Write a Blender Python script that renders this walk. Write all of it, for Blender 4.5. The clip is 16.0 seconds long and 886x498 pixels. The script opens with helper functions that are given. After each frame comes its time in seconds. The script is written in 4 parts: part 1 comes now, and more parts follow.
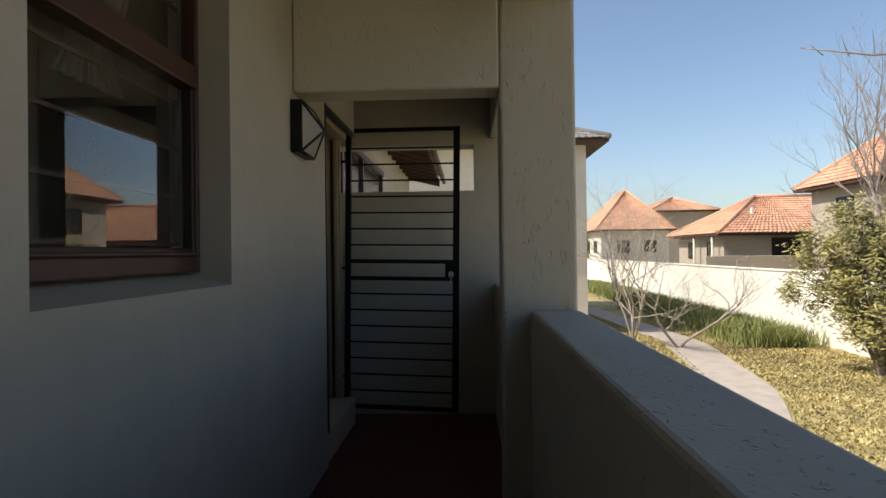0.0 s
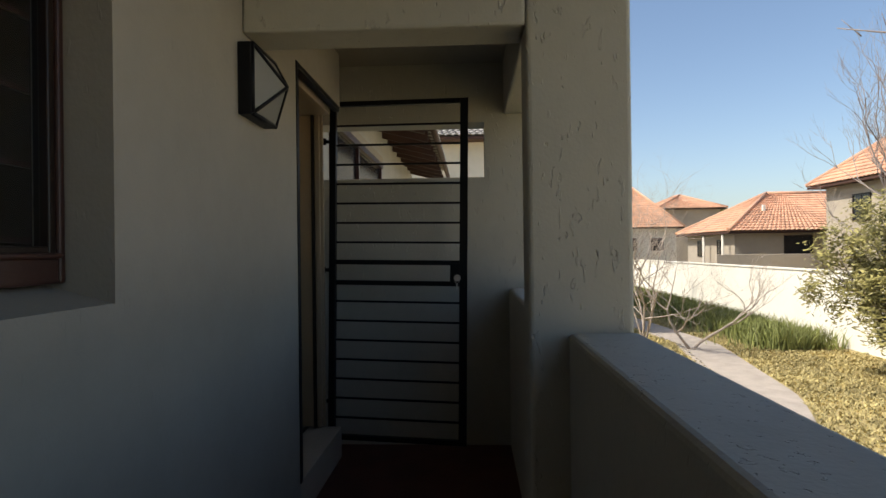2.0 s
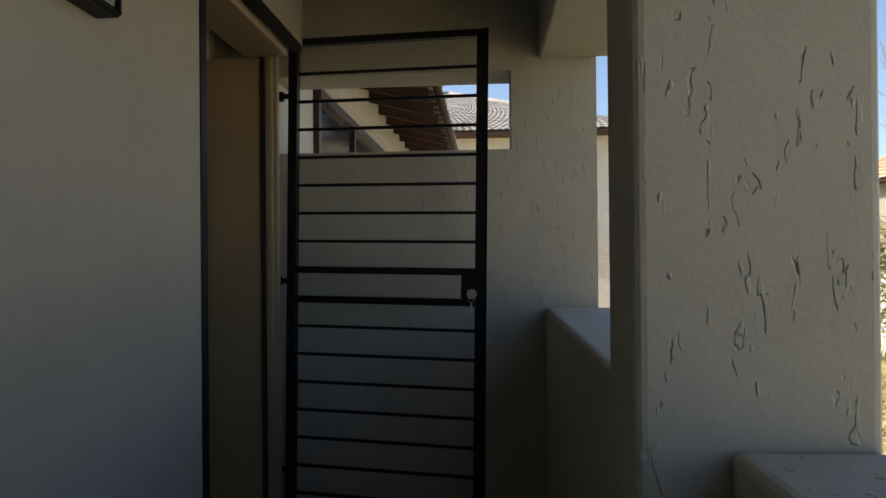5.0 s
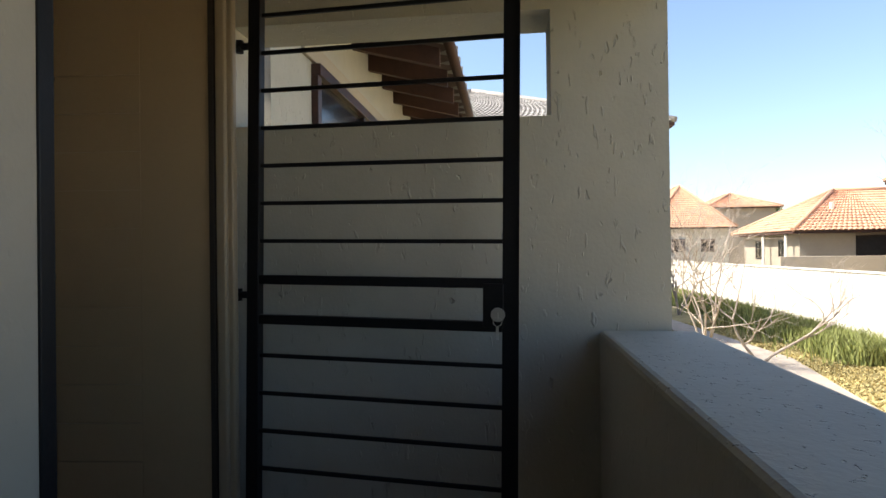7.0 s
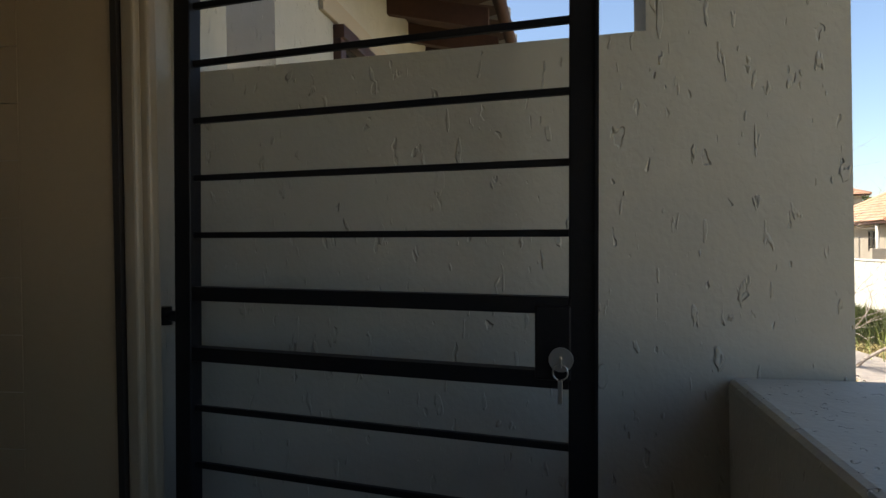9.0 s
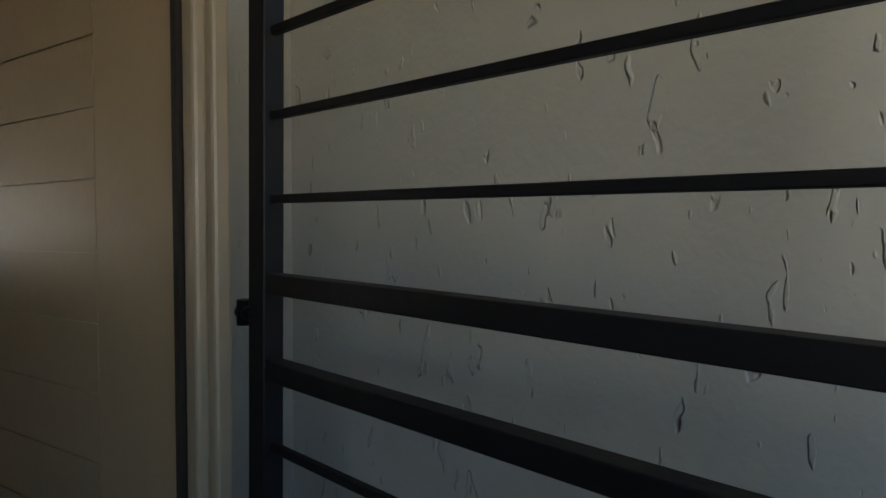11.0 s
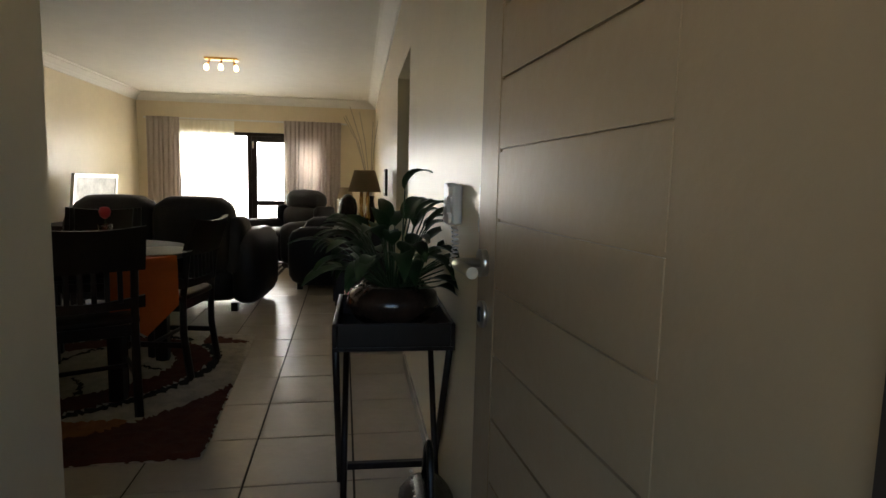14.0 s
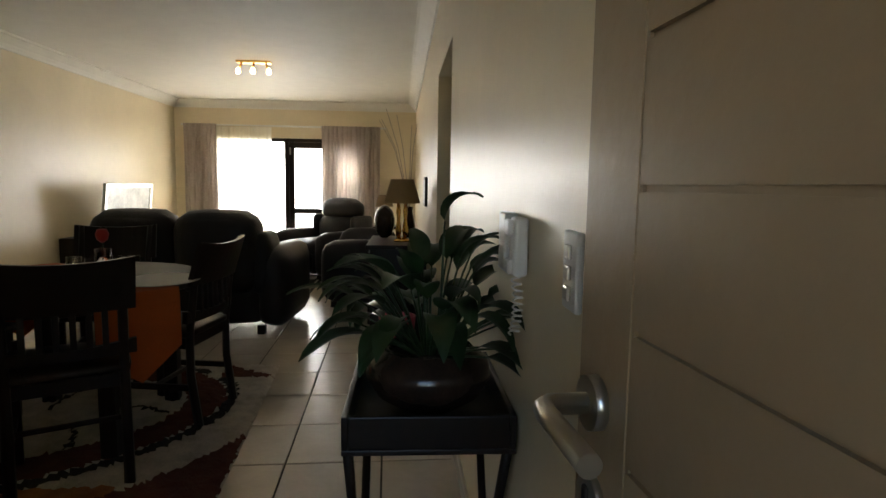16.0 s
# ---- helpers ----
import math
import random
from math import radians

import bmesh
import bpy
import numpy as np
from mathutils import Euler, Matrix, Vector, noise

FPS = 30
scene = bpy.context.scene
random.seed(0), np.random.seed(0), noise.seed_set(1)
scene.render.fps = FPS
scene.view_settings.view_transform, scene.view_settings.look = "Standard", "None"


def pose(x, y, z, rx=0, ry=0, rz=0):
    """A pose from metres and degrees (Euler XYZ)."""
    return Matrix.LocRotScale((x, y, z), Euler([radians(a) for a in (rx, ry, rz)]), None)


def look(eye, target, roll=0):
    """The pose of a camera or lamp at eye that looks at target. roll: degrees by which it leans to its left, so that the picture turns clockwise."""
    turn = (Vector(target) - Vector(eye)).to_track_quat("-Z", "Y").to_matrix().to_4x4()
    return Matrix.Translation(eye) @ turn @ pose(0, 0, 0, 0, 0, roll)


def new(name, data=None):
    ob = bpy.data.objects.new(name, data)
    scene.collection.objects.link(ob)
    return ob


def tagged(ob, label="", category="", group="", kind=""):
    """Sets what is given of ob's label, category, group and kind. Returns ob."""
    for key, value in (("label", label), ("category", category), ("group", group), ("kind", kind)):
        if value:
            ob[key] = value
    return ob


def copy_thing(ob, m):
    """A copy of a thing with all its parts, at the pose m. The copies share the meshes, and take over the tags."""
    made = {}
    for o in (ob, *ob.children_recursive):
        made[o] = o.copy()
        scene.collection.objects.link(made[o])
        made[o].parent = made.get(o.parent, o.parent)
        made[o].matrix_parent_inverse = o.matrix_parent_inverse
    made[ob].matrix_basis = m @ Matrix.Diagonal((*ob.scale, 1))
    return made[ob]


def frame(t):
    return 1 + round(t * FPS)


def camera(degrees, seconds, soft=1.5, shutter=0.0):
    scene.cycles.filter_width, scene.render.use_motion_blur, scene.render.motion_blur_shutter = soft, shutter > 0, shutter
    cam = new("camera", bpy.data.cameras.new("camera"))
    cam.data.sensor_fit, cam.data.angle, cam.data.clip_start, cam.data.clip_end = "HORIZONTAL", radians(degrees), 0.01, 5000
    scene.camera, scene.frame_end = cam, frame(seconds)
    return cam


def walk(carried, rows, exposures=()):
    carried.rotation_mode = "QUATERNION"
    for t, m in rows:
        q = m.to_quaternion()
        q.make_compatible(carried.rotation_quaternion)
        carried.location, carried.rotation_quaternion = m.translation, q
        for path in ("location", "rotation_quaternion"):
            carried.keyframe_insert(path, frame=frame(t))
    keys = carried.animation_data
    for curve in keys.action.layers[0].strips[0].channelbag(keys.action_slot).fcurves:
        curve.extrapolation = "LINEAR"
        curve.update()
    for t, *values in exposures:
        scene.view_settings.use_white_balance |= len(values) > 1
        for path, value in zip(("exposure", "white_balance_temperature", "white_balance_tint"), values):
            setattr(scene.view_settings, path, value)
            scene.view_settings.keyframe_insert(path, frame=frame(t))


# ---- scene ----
# Camera and walk: along a first-floor walkway, then in through the open front door.
PATH = [
    (0, (0.307, -0.222, 1.296), (0.224, 1.776, 1.307), -0.7),
    (0.5, (0.28, -0.045, 1.303), (0.195, 1.953, 1.311), -0.7),
    (1, (0.293, 0.175, 1.318), (0.205, 2.173, 1.321), -0.7),
    (1.5, (0.296, 0.348, 1.305), (0.203, 2.346, 1.311), -0.7),
    (2, (0.272, 0.549, 1.301), (0.175, 2.547, 1.306), -0.7),
    (2.5, (0.25, 0.739, 1.319), (0.152, 2.737, 1.325), -0.7),
    (3, (0.25, 0.96, 1.315), (0.149, 2.957, 1.322), -0.6),
    (3.5, (0.26, 1.141, 1.312), (0.152, 3.138, 1.319), -0.6),
    (4, (0.237, 1.331, 1.309), (0.121, 3.328, 1.317), -0.6),
    (6.5, (0.256, 2.2, 1.316), (0.047, 4.189, 1.322), -0.6),
    (7, (0.221, 2.379, 1.318), (-0.007, 4.366, 1.329), -0.7),
    (7.5, (0.22, 2.553, 1.337), (-0.029, 4.538, 1.325), -0.7),
    (8, (0.23, 2.762, 1.357), (-0.05, 4.742, 1.326), -0.6),
    (8.2, (0.225, 2.82, 1.356), (-0.073, 4.798, 1.318), -0.6),
    (10.3, (0.175, 3.512, 1.283), (-0.679, 5.32, 1.33), -0.4),
    (10.5, (0.168, 3.554, 1.306), (-0.775, 5.318, 1.303), -0.3),
    (11, (0.115, 3.638, 1.313), (-1.046, 5.266, 1.254), 0.0),
    (11.5, (0.021, 3.742, 1.334), (-1.33, 5.208, 1.176), -0.2),
    (12, (-0.063, 3.792, 1.365), (-1.641, 5.008, 1.188), 0.7),
    (12.5, (-0.156, 3.838, 1.368), (-1.92, 4.76, 1.174), 0.9),
    (13, (-0.226, 3.851, 1.357), (-2.12, 4.457, 1.145), 1.1),
    (13.5, (-0.307, 3.845, 1.341), (-2.255, 4.242, 1.123), 1.4),
    (14, (-0.448, 3.82, 1.34), (-2.417, 4.092, 1.119), 1.4),
    (14.5, (-0.599, 3.801, 1.356), (-2.576, 4.011, 1.134), 1.2),
    (15, (-0.686, 3.803, 1.351), (-2.667, 3.983, 1.138), 1.1),
    (15.5, (-0.792, 3.822, 1.339), (-2.775, 3.98, 1.133), 1.0),
    (16, (-0.987, 3.862, 1.402), (-2.971, 3.988, 1.186), 0.9),
]
cam = camera(75.2, 16.0)
EXPOSURES = [(0.0, 0.2), (4.2, 0.2), (6.3, 1.05), (7.0, 0.95), (8.2, 0.65), (10.3, 1.05), (11.0, 1.6), (12.0, 2.15), (12.7, 2.2), (13.5, 1.95), (14.5, 2.2), (16.0, 2.25)]
walk(cam, [(t, look(eye, target, roll)) for t, eye, target, roll in PATH], EXPOSURES)

# World and sun
world = bpy.data.worlds.new("sky")
scene.world = world
world.use_nodes = True
wn = world.node_tree
sky = wn.nodes.new("ShaderNodeTexSky")
sky.sky_type, sky.sun_disc = "NISHITA", False
sky.sun_elevation, sky.sun_rotation = radians(48), radians(260.5)
sky.air_density, sky.dust_density, sky.ozone_density = 1.0, 1.5, 1.1
wn.links.new(sky.outputs[0], wn.nodes["Background"].inputs[0])
wn.nodes["Background"].inputs[1].default_value = 0.15
sun = new("sun", bpy.data.lights.new("sun", "SUN"))
sun.data.energy, sun.data.angle, sun.data.color = 5.0, radians(0.55), (1.0, 0.93, 0.82)
sun.matrix_world = look((-6.0, -1.0, 6.8), (0, 0, 0))

# Materials
def mat(name, color, rough=0.6, metal=0.0, var=0.12, scale=6.0, bump=0.0, bump_scale=60.0, stretch=(1, 1, 1), island=0.0, spec=0.5, coat=0.0):
    m = bpy.data.materials.new(name)
    m.use_nodes = True
    nt = m.node_tree
    b = nt.nodes["Principled BSDF"]
    b.inputs["Roughness"].default_value, b.inputs["Metallic"].default_value = rough, metal
    b.inputs["Specular IOR Level"].default_value, b.inputs["Coat Weight"].default_value = spec, coat
    tc = nt.nodes.new("ShaderNodeTexCoord")
    mp = nt.nodes.new("ShaderNodeMapping")
    mp.inputs["Scale"].default_value = stretch
    nt.links.new(tc.outputs["Object"], mp.inputs["Vector"])

    def noise_tex(sc, detail=5):
        n = nt.nodes.new("ShaderNodeTexNoise")
        n.inputs["Scale"].default_value, n.inputs["Detail"].default_value = sc, detail
        nt.links.new(mp.outputs[0], n.inputs["Vector"])
        return n
    big, fine = noise_tex(scale), noise_tex(scale * 9, 3)
    mixn = nt.nodes.new("ShaderNodeMath")
    mixn.operation = "MULTIPLY_ADD"
    nt.links.new(fine.outputs["Fac"], mixn.inputs[0])
    mixn.inputs[1].default_value = 0.4
    nt.links.new(big.outputs["Fac"], mixn.inputs[2])
    ramp = nt.nodes.new("ShaderNodeMapRange")
    ramp.inputs["From Min"].default_value, ramp.inputs["From Max"].default_value = 0.45, 0.95
    ramp.inputs["To Min"].default_value, ramp.inputs["To Max"].default_value = 1 - var, 1 + var
    nt.links.new(mixn.outputs[0], ramp.inputs["Value"])
    value = ramp.outputs[0]
    if island:
        source = nt.nodes.new("ShaderNodeNewGeometry").outputs["Random Per Island"] if island > 0 else nt.nodes.new("ShaderNodeObjectInfo").outputs["Random"]
        r2 = nt.nodes.new("ShaderNodeMapRange")
        r2.inputs["To Min"].default_value, r2.inputs["To Max"].default_value = 1 - abs(island), 1 + abs(island)
        nt.links.new(source, r2.inputs["Value"])
        mu = nt.nodes.new("ShaderNodeMath")
        mu.operation = "MULTIPLY"
        nt.links.new(value, mu.inputs[0]), nt.links.new(r2.outputs[0], mu.inputs[1])
        value = mu.outputs[0]
    vm = nt.nodes.new("ShaderNodeVectorMath")
    vm.operation = "SCALE"
    vm.inputs[0].default_value = color
    nt.links.new(value, vm.inputs["Scale"])
    nt.links.new(vm.outputs[0], b.inputs["Base Color"])
    if bump:
        bn = noise_tex(bump_scale, 4)
        bp = nt.nodes.new("ShaderNodeBump")
        bp.inputs["Strength"].default_value, bp.inputs["Distance"].default_value = bump, 0.01
        nt.links.new(bn.outputs["Fac"], bp.inputs["Height"])
        nt.links.new(bp.outputs[0], b.inputs["Normal"])
    return m


def plaster(name, color, pits, rough=0.75):
    """Painted trowelled plaster, with short upright gouges where pits is above nought."""
    m = mat(name, color, rough, var=0.07, scale=1.7)
    nt = m.node_tree
    b = nt.nodes["Principled BSDF"]
    geo = nt.nodes.new("ShaderNodeNewGeometry")
    heights = []
    for sc, st, lo, hi, depth in ((38, (1, 1, 0.40), 0.675, 0.72, -1.0 * pits), (44, (1, 1, 0.30), 0.665, 0.71, 0.9 * pits), (75, (1, 1, 0.8), 0.3, 0.7, 0.045), (3, (1, 1, 0.5), 0.2, 0.8, 0.5)):
        mp = nt.nodes.new("ShaderNodeMapping")
        mp.inputs["Scale"].default_value = st
        nt.links.new(geo.outputs["Position"], mp.inputs["Vector"])
        n = nt.nodes.new("ShaderNodeTexNoise")
        n.inputs["Scale"].default_value, n.inputs["Detail"].default_value = sc, 2.0
        n.inputs["Distortion"].default_value = 0.3
        nt.links.new(mp.outputs[0], n.inputs["Vector"])
        r = nt.nodes.new("ShaderNodeMapRange")
        r.interpolation_type = "SMOOTHSTEP"
        r.inputs["From Min"].default_value, r.inputs["From Max"].default_value = lo, hi
        r.inputs["To Max"].default_value = depth
        nt.links.new(n.outputs["Fac"], r.inputs["Value"])
        heights.append(r.outputs[0])
    total = heights[0]
    for h in heights[1:]:
        a = nt.nodes.new("ShaderNodeMath")
        nt.links.new(total, a.inputs[0]), nt.links.new(h, a.inputs[1])
        total = a.outputs[0]
    bp = nt.nodes.new("ShaderNodeBump")
    bp.inputs["Strength"].default_value, bp.inputs["Distance"].default_value = 1.0, 0.009
    nt.links.new(total, bp.inputs["Height"])
    nt.links.new(bp.outputs[0], b.inputs["Normal"])
    return m


def glow(name, color, strength):
    m = bpy.data.materials.new(name)
    m.use_nodes = True
    b = m.node_tree.nodes["Principled BSDF"]
    b.inputs["Base Color"].default_value = (*color, 1)
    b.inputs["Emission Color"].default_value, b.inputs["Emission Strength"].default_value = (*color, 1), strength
    return m


def glass(name, color=(1, 1, 1), rough=0.0):
    m = bpy.data.materials.new(name)
    m.use_nodes = True
    b = m.node_tree.nodes["Principled BSDF"]
    b.inputs["Base Color"].default_value = (*color, 1)
    b.inputs["Roughness"].default_value, b.inputs["Transmission Weight"].default_value, b.inputs["IOR"].default_value = rough, 1.0, 1.5
    return m


def sheer(name, color, through_share, rough=0.9):
    """Thin cloth: part of the light comes through."""
    m = mat(name, color, rough, var=0.05, scale=20)
    nt = m.node_tree
    tr = nt.nodes.new("ShaderNodeBsdfTranslucent")
    tr.inputs[0].default_value = (*color, 1)
    mx = nt.nodes.new("ShaderNodeMixShader")
    mx.inputs[0].default_value = through_share
    nt.links.new(nt.nodes["Principled BSDF"].outputs[0], mx.inputs[1]), nt.links.new(tr.outputs[0], mx.inputs[2])
    nt.links.new(mx.outputs[0], nt.nodes["Material Output"].inputs[0])
    return m


M_PLASTER = plaster("plaster_outside", (0.44, 0.42, 0.36), 0.5)
# passage plaster coloured darker than M_PLASTER to stand in for its shade
M_SMOOTH_SHADED = plaster("plaster_passage_shaded", (0.31, 0.28, 0.235), 0.1)
M_INNER = mat("paint_room", (0.74, 0.64, 0.45), 0.36, var=0.05, scale=1.5, bump=0.06, bump_scale=70)
M_CEIL = mat("ceiling_paint", (0.78, 0.76, 0.70), 0.7, var=0.03)
M_REDFLOOR = mat("red_floor", (0.10, 0.03, 0.022), 0.45, var=0.3, scale=5, bump=0.15)
M_TILE = mat("floor_tile", (0.56, 0.49, 0.40), 0.27, var=0.08, scale=4, bump=0.04, bump_scale=12, island=-0.05, spec=0.8)
M_GROUT = mat("grout", (0.045, 0.036, 0.03), 0.9, var=0.2, scale=30)
M_STEEL = mat("black_steel", (0.006, 0.006, 0.008), 0.5, var=0.2, bump=0.1, spec=0.25)
M_CHROME = mat("brushed_steel", (0.62, 0.60, 0.56), 0.28, 1.0, var=0.05)
M_DOOR = mat("cream_door_paint", (0.31, 0.225, 0.135), 0.34, var=0.04, bump=0.10, bump_scale=30)
M_FRAME = mat("cream_frame_paint", (0.28, 0.22, 0.15), 0.42, var=0.05, bump=0.08)
M_NEARBLACK = mat("dark_gap", (0.018, 0.012, 0.008), 0.8)
M_WOODRED = mat("red_brown_wood", (0.040, 0.013, 0.008), 0.4, var=0.3, scale=5, bump=0.1, stretch=(4, 1, 4))
M_DARKWOOD = mat("dark_wood", (0.016, 0.009, 0.006), 0.36, var=0.3, scale=6, stretch=(1, 1, 0.3), spec=0.32)
M_LEATHER = mat("dark_leather", (0.016, 0.014, 0.016), 0.42, var=0.2, scale=5, bump=0.35, bump_scale=90, spec=0.35)
M_CURTAIN = sheer("curtain_cloth", (0.48, 0.41, 0.36), 0.12)
M_SHEER = sheer("sheer_cloth", (0.9, 0.88, 0.82), 0.75)
# pale lace given a dark colour, as the dim room would show it
M_LACE_DIMMED = sheer("lace_cloth_dimmed", (0.12, 0.115, 0.105), 0.3)
M_GLASS = glass("glass")
M_FROST = mat("frosted_glass", (0.24, 0.23, 0.21), 0.5, var=0.05)
M_SHADE = sheer("lampshade_cloth", (0.30, 0.22, 0.13), 0.3)
M_BRASS = mat("brass", (0.70, 0.42, 0.12), 0.25, 1.0)
M_WHITEPLASTIC = mat("white_plastic", (0.74, 0.73, 0.70), 0.3, var=0.03)
M_LEAF = mat("plant_leaf", (0.016, 0.040, 0.012), 0.38, var=0.3, scale=9, island=0.3)
M_POT = mat("glazed_pot", (0.035, 0.020, 0.014), 0.16, var=0.4, scale=14)
M_SOIL = mat("soil", (0.02, 0.014, 0.01), 0.95, bump=0.6)
M_ORANGE = mat("orange_cloth", (0.50, 0.10, 0.012), 0.85, var=0.12, bump=0.2, bump_scale=200)
M_WHITE = mat("white_cloth", (0.75, 0.73, 0.68), 0.85, var=0.05)
M_RED = mat("red_petal", (0.45, 0.02, 0.02), 0.5)
M_PINK = mat("pink_plastic", (0.65, 0.08, 0.14), 0.4)
# print colour paled to stand in for the reflection on picture glass
M_PRINT_PALED = mat("print", (0.42, 0.42, 0.37), 0.3, var=0.4, scale=5)
M_LEATHERBAG = mat("black_bag_leather", (0.012, 0.011, 0.011), 0.22, bump=0.3, bump_scale=120)
M_RUG = mat("shag_pile_pale", (0.50, 0.44, 0.36), 0.95, var=0.25, scale=12, bump=1.0, bump_scale=140)
M_RUGRED = mat("shag_pile_russet", (0.10, 0.025, 0.012), 0.95, var=0.3, scale=12, bump=1.0, bump_scale=140)
M_RUGBLACK = mat("shag_pile_black", (0.015, 0.012, 0.010), 0.95, var=0.3, scale=12, bump=1.0, bump_scale=140)
M_RUGORANGE = mat("shag_pile_orange", (0.34, 0.13, 0.045), 0.95, var=0.25, scale=12, bump=1.0, bump_scale=140)
M_WALLWHITE = mat("white_boundary_wall", (0.80, 0.76, 0.66), 0.85, var=0.05, scale=0.6)
M_HOUSE = mat("house_render", (0.42, 0.36, 0.28), 0.9, var=0.08, scale=0.5)
M_HOUSEPALE = mat("pale_house_render", (0.62, 0.58, 0.50), 0.9, var=0.08, scale=0.5)
M_TERRA = mat("terracotta_tile", (0.60, 0.34, 0.215), 0.85, var=0.15, scale=0.6, island=0.14)
M_GREYTILE = mat("grey_roof_tile", (0.30, 0.28, 0.26), 0.8, var=0.2, scale=1.2, island=0.14)
M_ROOFWOOD = mat("eaves_wood", (0.06, 0.025, 0.015), 0.7, var=0.3, scale=3)
M_BARK = mat("bare_bark", (0.40, 0.33, 0.27), 0.9, var=0.25, scale=8, bump=0.4)
M_BARKGREY = mat("grey_twigs", (0.30, 0.25, 0.22), 0.9, var=0.2, scale=8)
M_BUSH = mat("bush_leaf", (0.24, 0.21, 0.062), 0.6, var=0.2, scale=1, island=0.5)
M_TALLGRASS = mat("tall_grass", (0.22, 0.24, 0.07), 0.7, var=0.2, scale=1, island=0.4)
M_LAWN = mat("dry_lawn", (0.38, 0.30, 0.13), 0.95, var=0.45, scale=0.35, bump=1.0, bump_scale=9)
M_LAWNBLADE = mat("lawn_blade", (0.40, 0.33, 0.14), 0.8, var=0.3, scale=0.5, island=0.4)
M_PATH = mat("path_paving", (0.42, 0.36, 0.30), 0.9, var=0.15, scale=2, bump=0.4, bump_scale=20)
# kitchen paint blackened so the room behind the window looks unlit
M_UNLIT = mat("kitchen_paint_unlit", (0.05, 0.045, 0.035), 0.8, var=0.1)
M_DARKPANE = mat("dark_pane", (0.02, 0.02, 0.022), 0.12, var=0.2)


# Building blocks
def box(bm, x0, x1, y0, y1, z0, z1, bevel=0.0, seg=2):
    r = bmesh.ops.create_cube(bm, size=1.0, matrix=Matrix.LocRotScale(((x0 + x1) / 2, (y0 + y1) / 2, (z0 + z1) / 2), None, (abs(x1 - x0), abs(y1 - y0), abs(z1 - z0))))
    if bevel:
        edges = list({e for v in r["verts"] for e in v.link_edges})
        bmesh.ops.bevel(bm, geom=edges, offset=bevel, segments=seg, profile=0.5, affect="EDGES", clamp_overlap=True)
    return bm


def boxes(*dims, bevel=0.0, seg=2):
    bm = bmesh.new()
    for d in dims:
        box(bm, *d, bevel=bevel, seg=seg)
    return bm


def tube(points, radius, sides=8, end=None, cap=True):
    """A round bar along points; radius may taper to end."""
    bm = bmesh.new()
    tube_into(bm, points, radius, sides, end, cap)
    return bm


def tube_into(bm, points, radius, sides=8, end=None, cap=True):
    pts = [Vector(p) for p in points]
    end = radius if end is None else end
    rings = []
    for i, p in enumerate(pts):
        d = (pts[min(i + 1, len(pts) - 1)] - pts[max(i - 1, 0)]).normalized()
        a = d.orthogonal().normalized()
        if i:
            a = (prev - d * prev.dot(d)).normalized()
        prev = a
        c = d.cross(a)
        r = radius + (end - radius) * i / max(1, len(pts) - 1)
        rings.append([bm.verts.new(p + r * (a * math.cos(2 * math.pi * k / sides) + c * math.sin(2 * math.pi * k / sides))) for k in range(sides)])
    for r0, r1 in zip(rings, rings[1:]):
        for k in range(sides):
            bm.faces.new((r0[k], r0[(k + 1) % sides], r1[(k + 1) % sides], r1[k])).smooth = True
    if cap:
        bm.faces.new(rings[0][::-1]), bm.faces.new(rings[-1])


def lathe(profile, sides=28, centre=(0, 0, 0)):
    bm = bmesh.new()
    c = Vector(centre)
    rings = [[bm.verts.new(c + Vector((r * math.cos(2 * math.pi * k / sides), r * math.sin(2 * math.pi * k / sides), z))) for k in range(sides)] for r, z in profile]
    for r0, r1 in zip(rings, rings[1:]):
        for k in range(sides):
            bm.faces.new((r0[k], r0[(k + 1) % sides], r1[(k + 1) % sides], r1[k])).smooth = True
    bm.faces.new(rings[0][::-1]), bm.faces.new(rings[-1])
    return bm


def cushion(x0, x1, y0, y1, z0, z1, r=0.06, puff=0.0):
    bm = boxes((x0, x1, y0, y1, z0, z1))
    bmesh.ops.subdivide_edges(bm, edges=bm.edges[:], cuts=5, use_grid_fill=True)
    c = Vector(((x0 + x1) / 2, (y0 + y1) / 2, (z0 + z1) / 2))
    h = Vector((abs(x1 - x0) / 2, abs(y1 - y0) / 2, abs(z1 - z0) / 2))
    rr = min(r, h.x, h.y, h.z)
    for v in bm.verts:
        d = v.co - c
        inner = Vector([max(-(h[i] - rr), min(h[i] - rr, d[i])) for i in range(3)])
        o = d - inner
        if o.length > 1e-6:
            o = o.normalized() * rr
        q = Vector([d[i] / h[i] for i in range(3)])
        bulge = puff * max(0, 1 - q.x ** 2) * max(0, 1 - q.y ** 2) + puff * max(0, 1 - q.y ** 2) * max(0, 1 - q.z ** 2) + puff * max(0, 1 - q.x ** 2) * max(0, 1 - q.z ** 2)
        v.co = c + inner + o + (o.normalized() * bulge if o.length > 1e-6 else Vector())
    for f in bm.faces:
        f.smooth = True
    return bm


def part(name, bm, material, parent=None, label="", m=None):
    """Links a bmesh as one mesh object, under a thing or part if one is given."""
    me = bpy.data.meshes.new(name)
    bmesh.ops.recalc_face_normals(bm, faces=bm.faces[:])
    bm.to_mesh(me)
    bm.free()
    me.materials.append(material)
    ob = new(name, me)
    if parent:
        ob.parent = parent
    if m:
        ob.matrix_basis = m
    if label:
        ob["label"] = label
    return ob


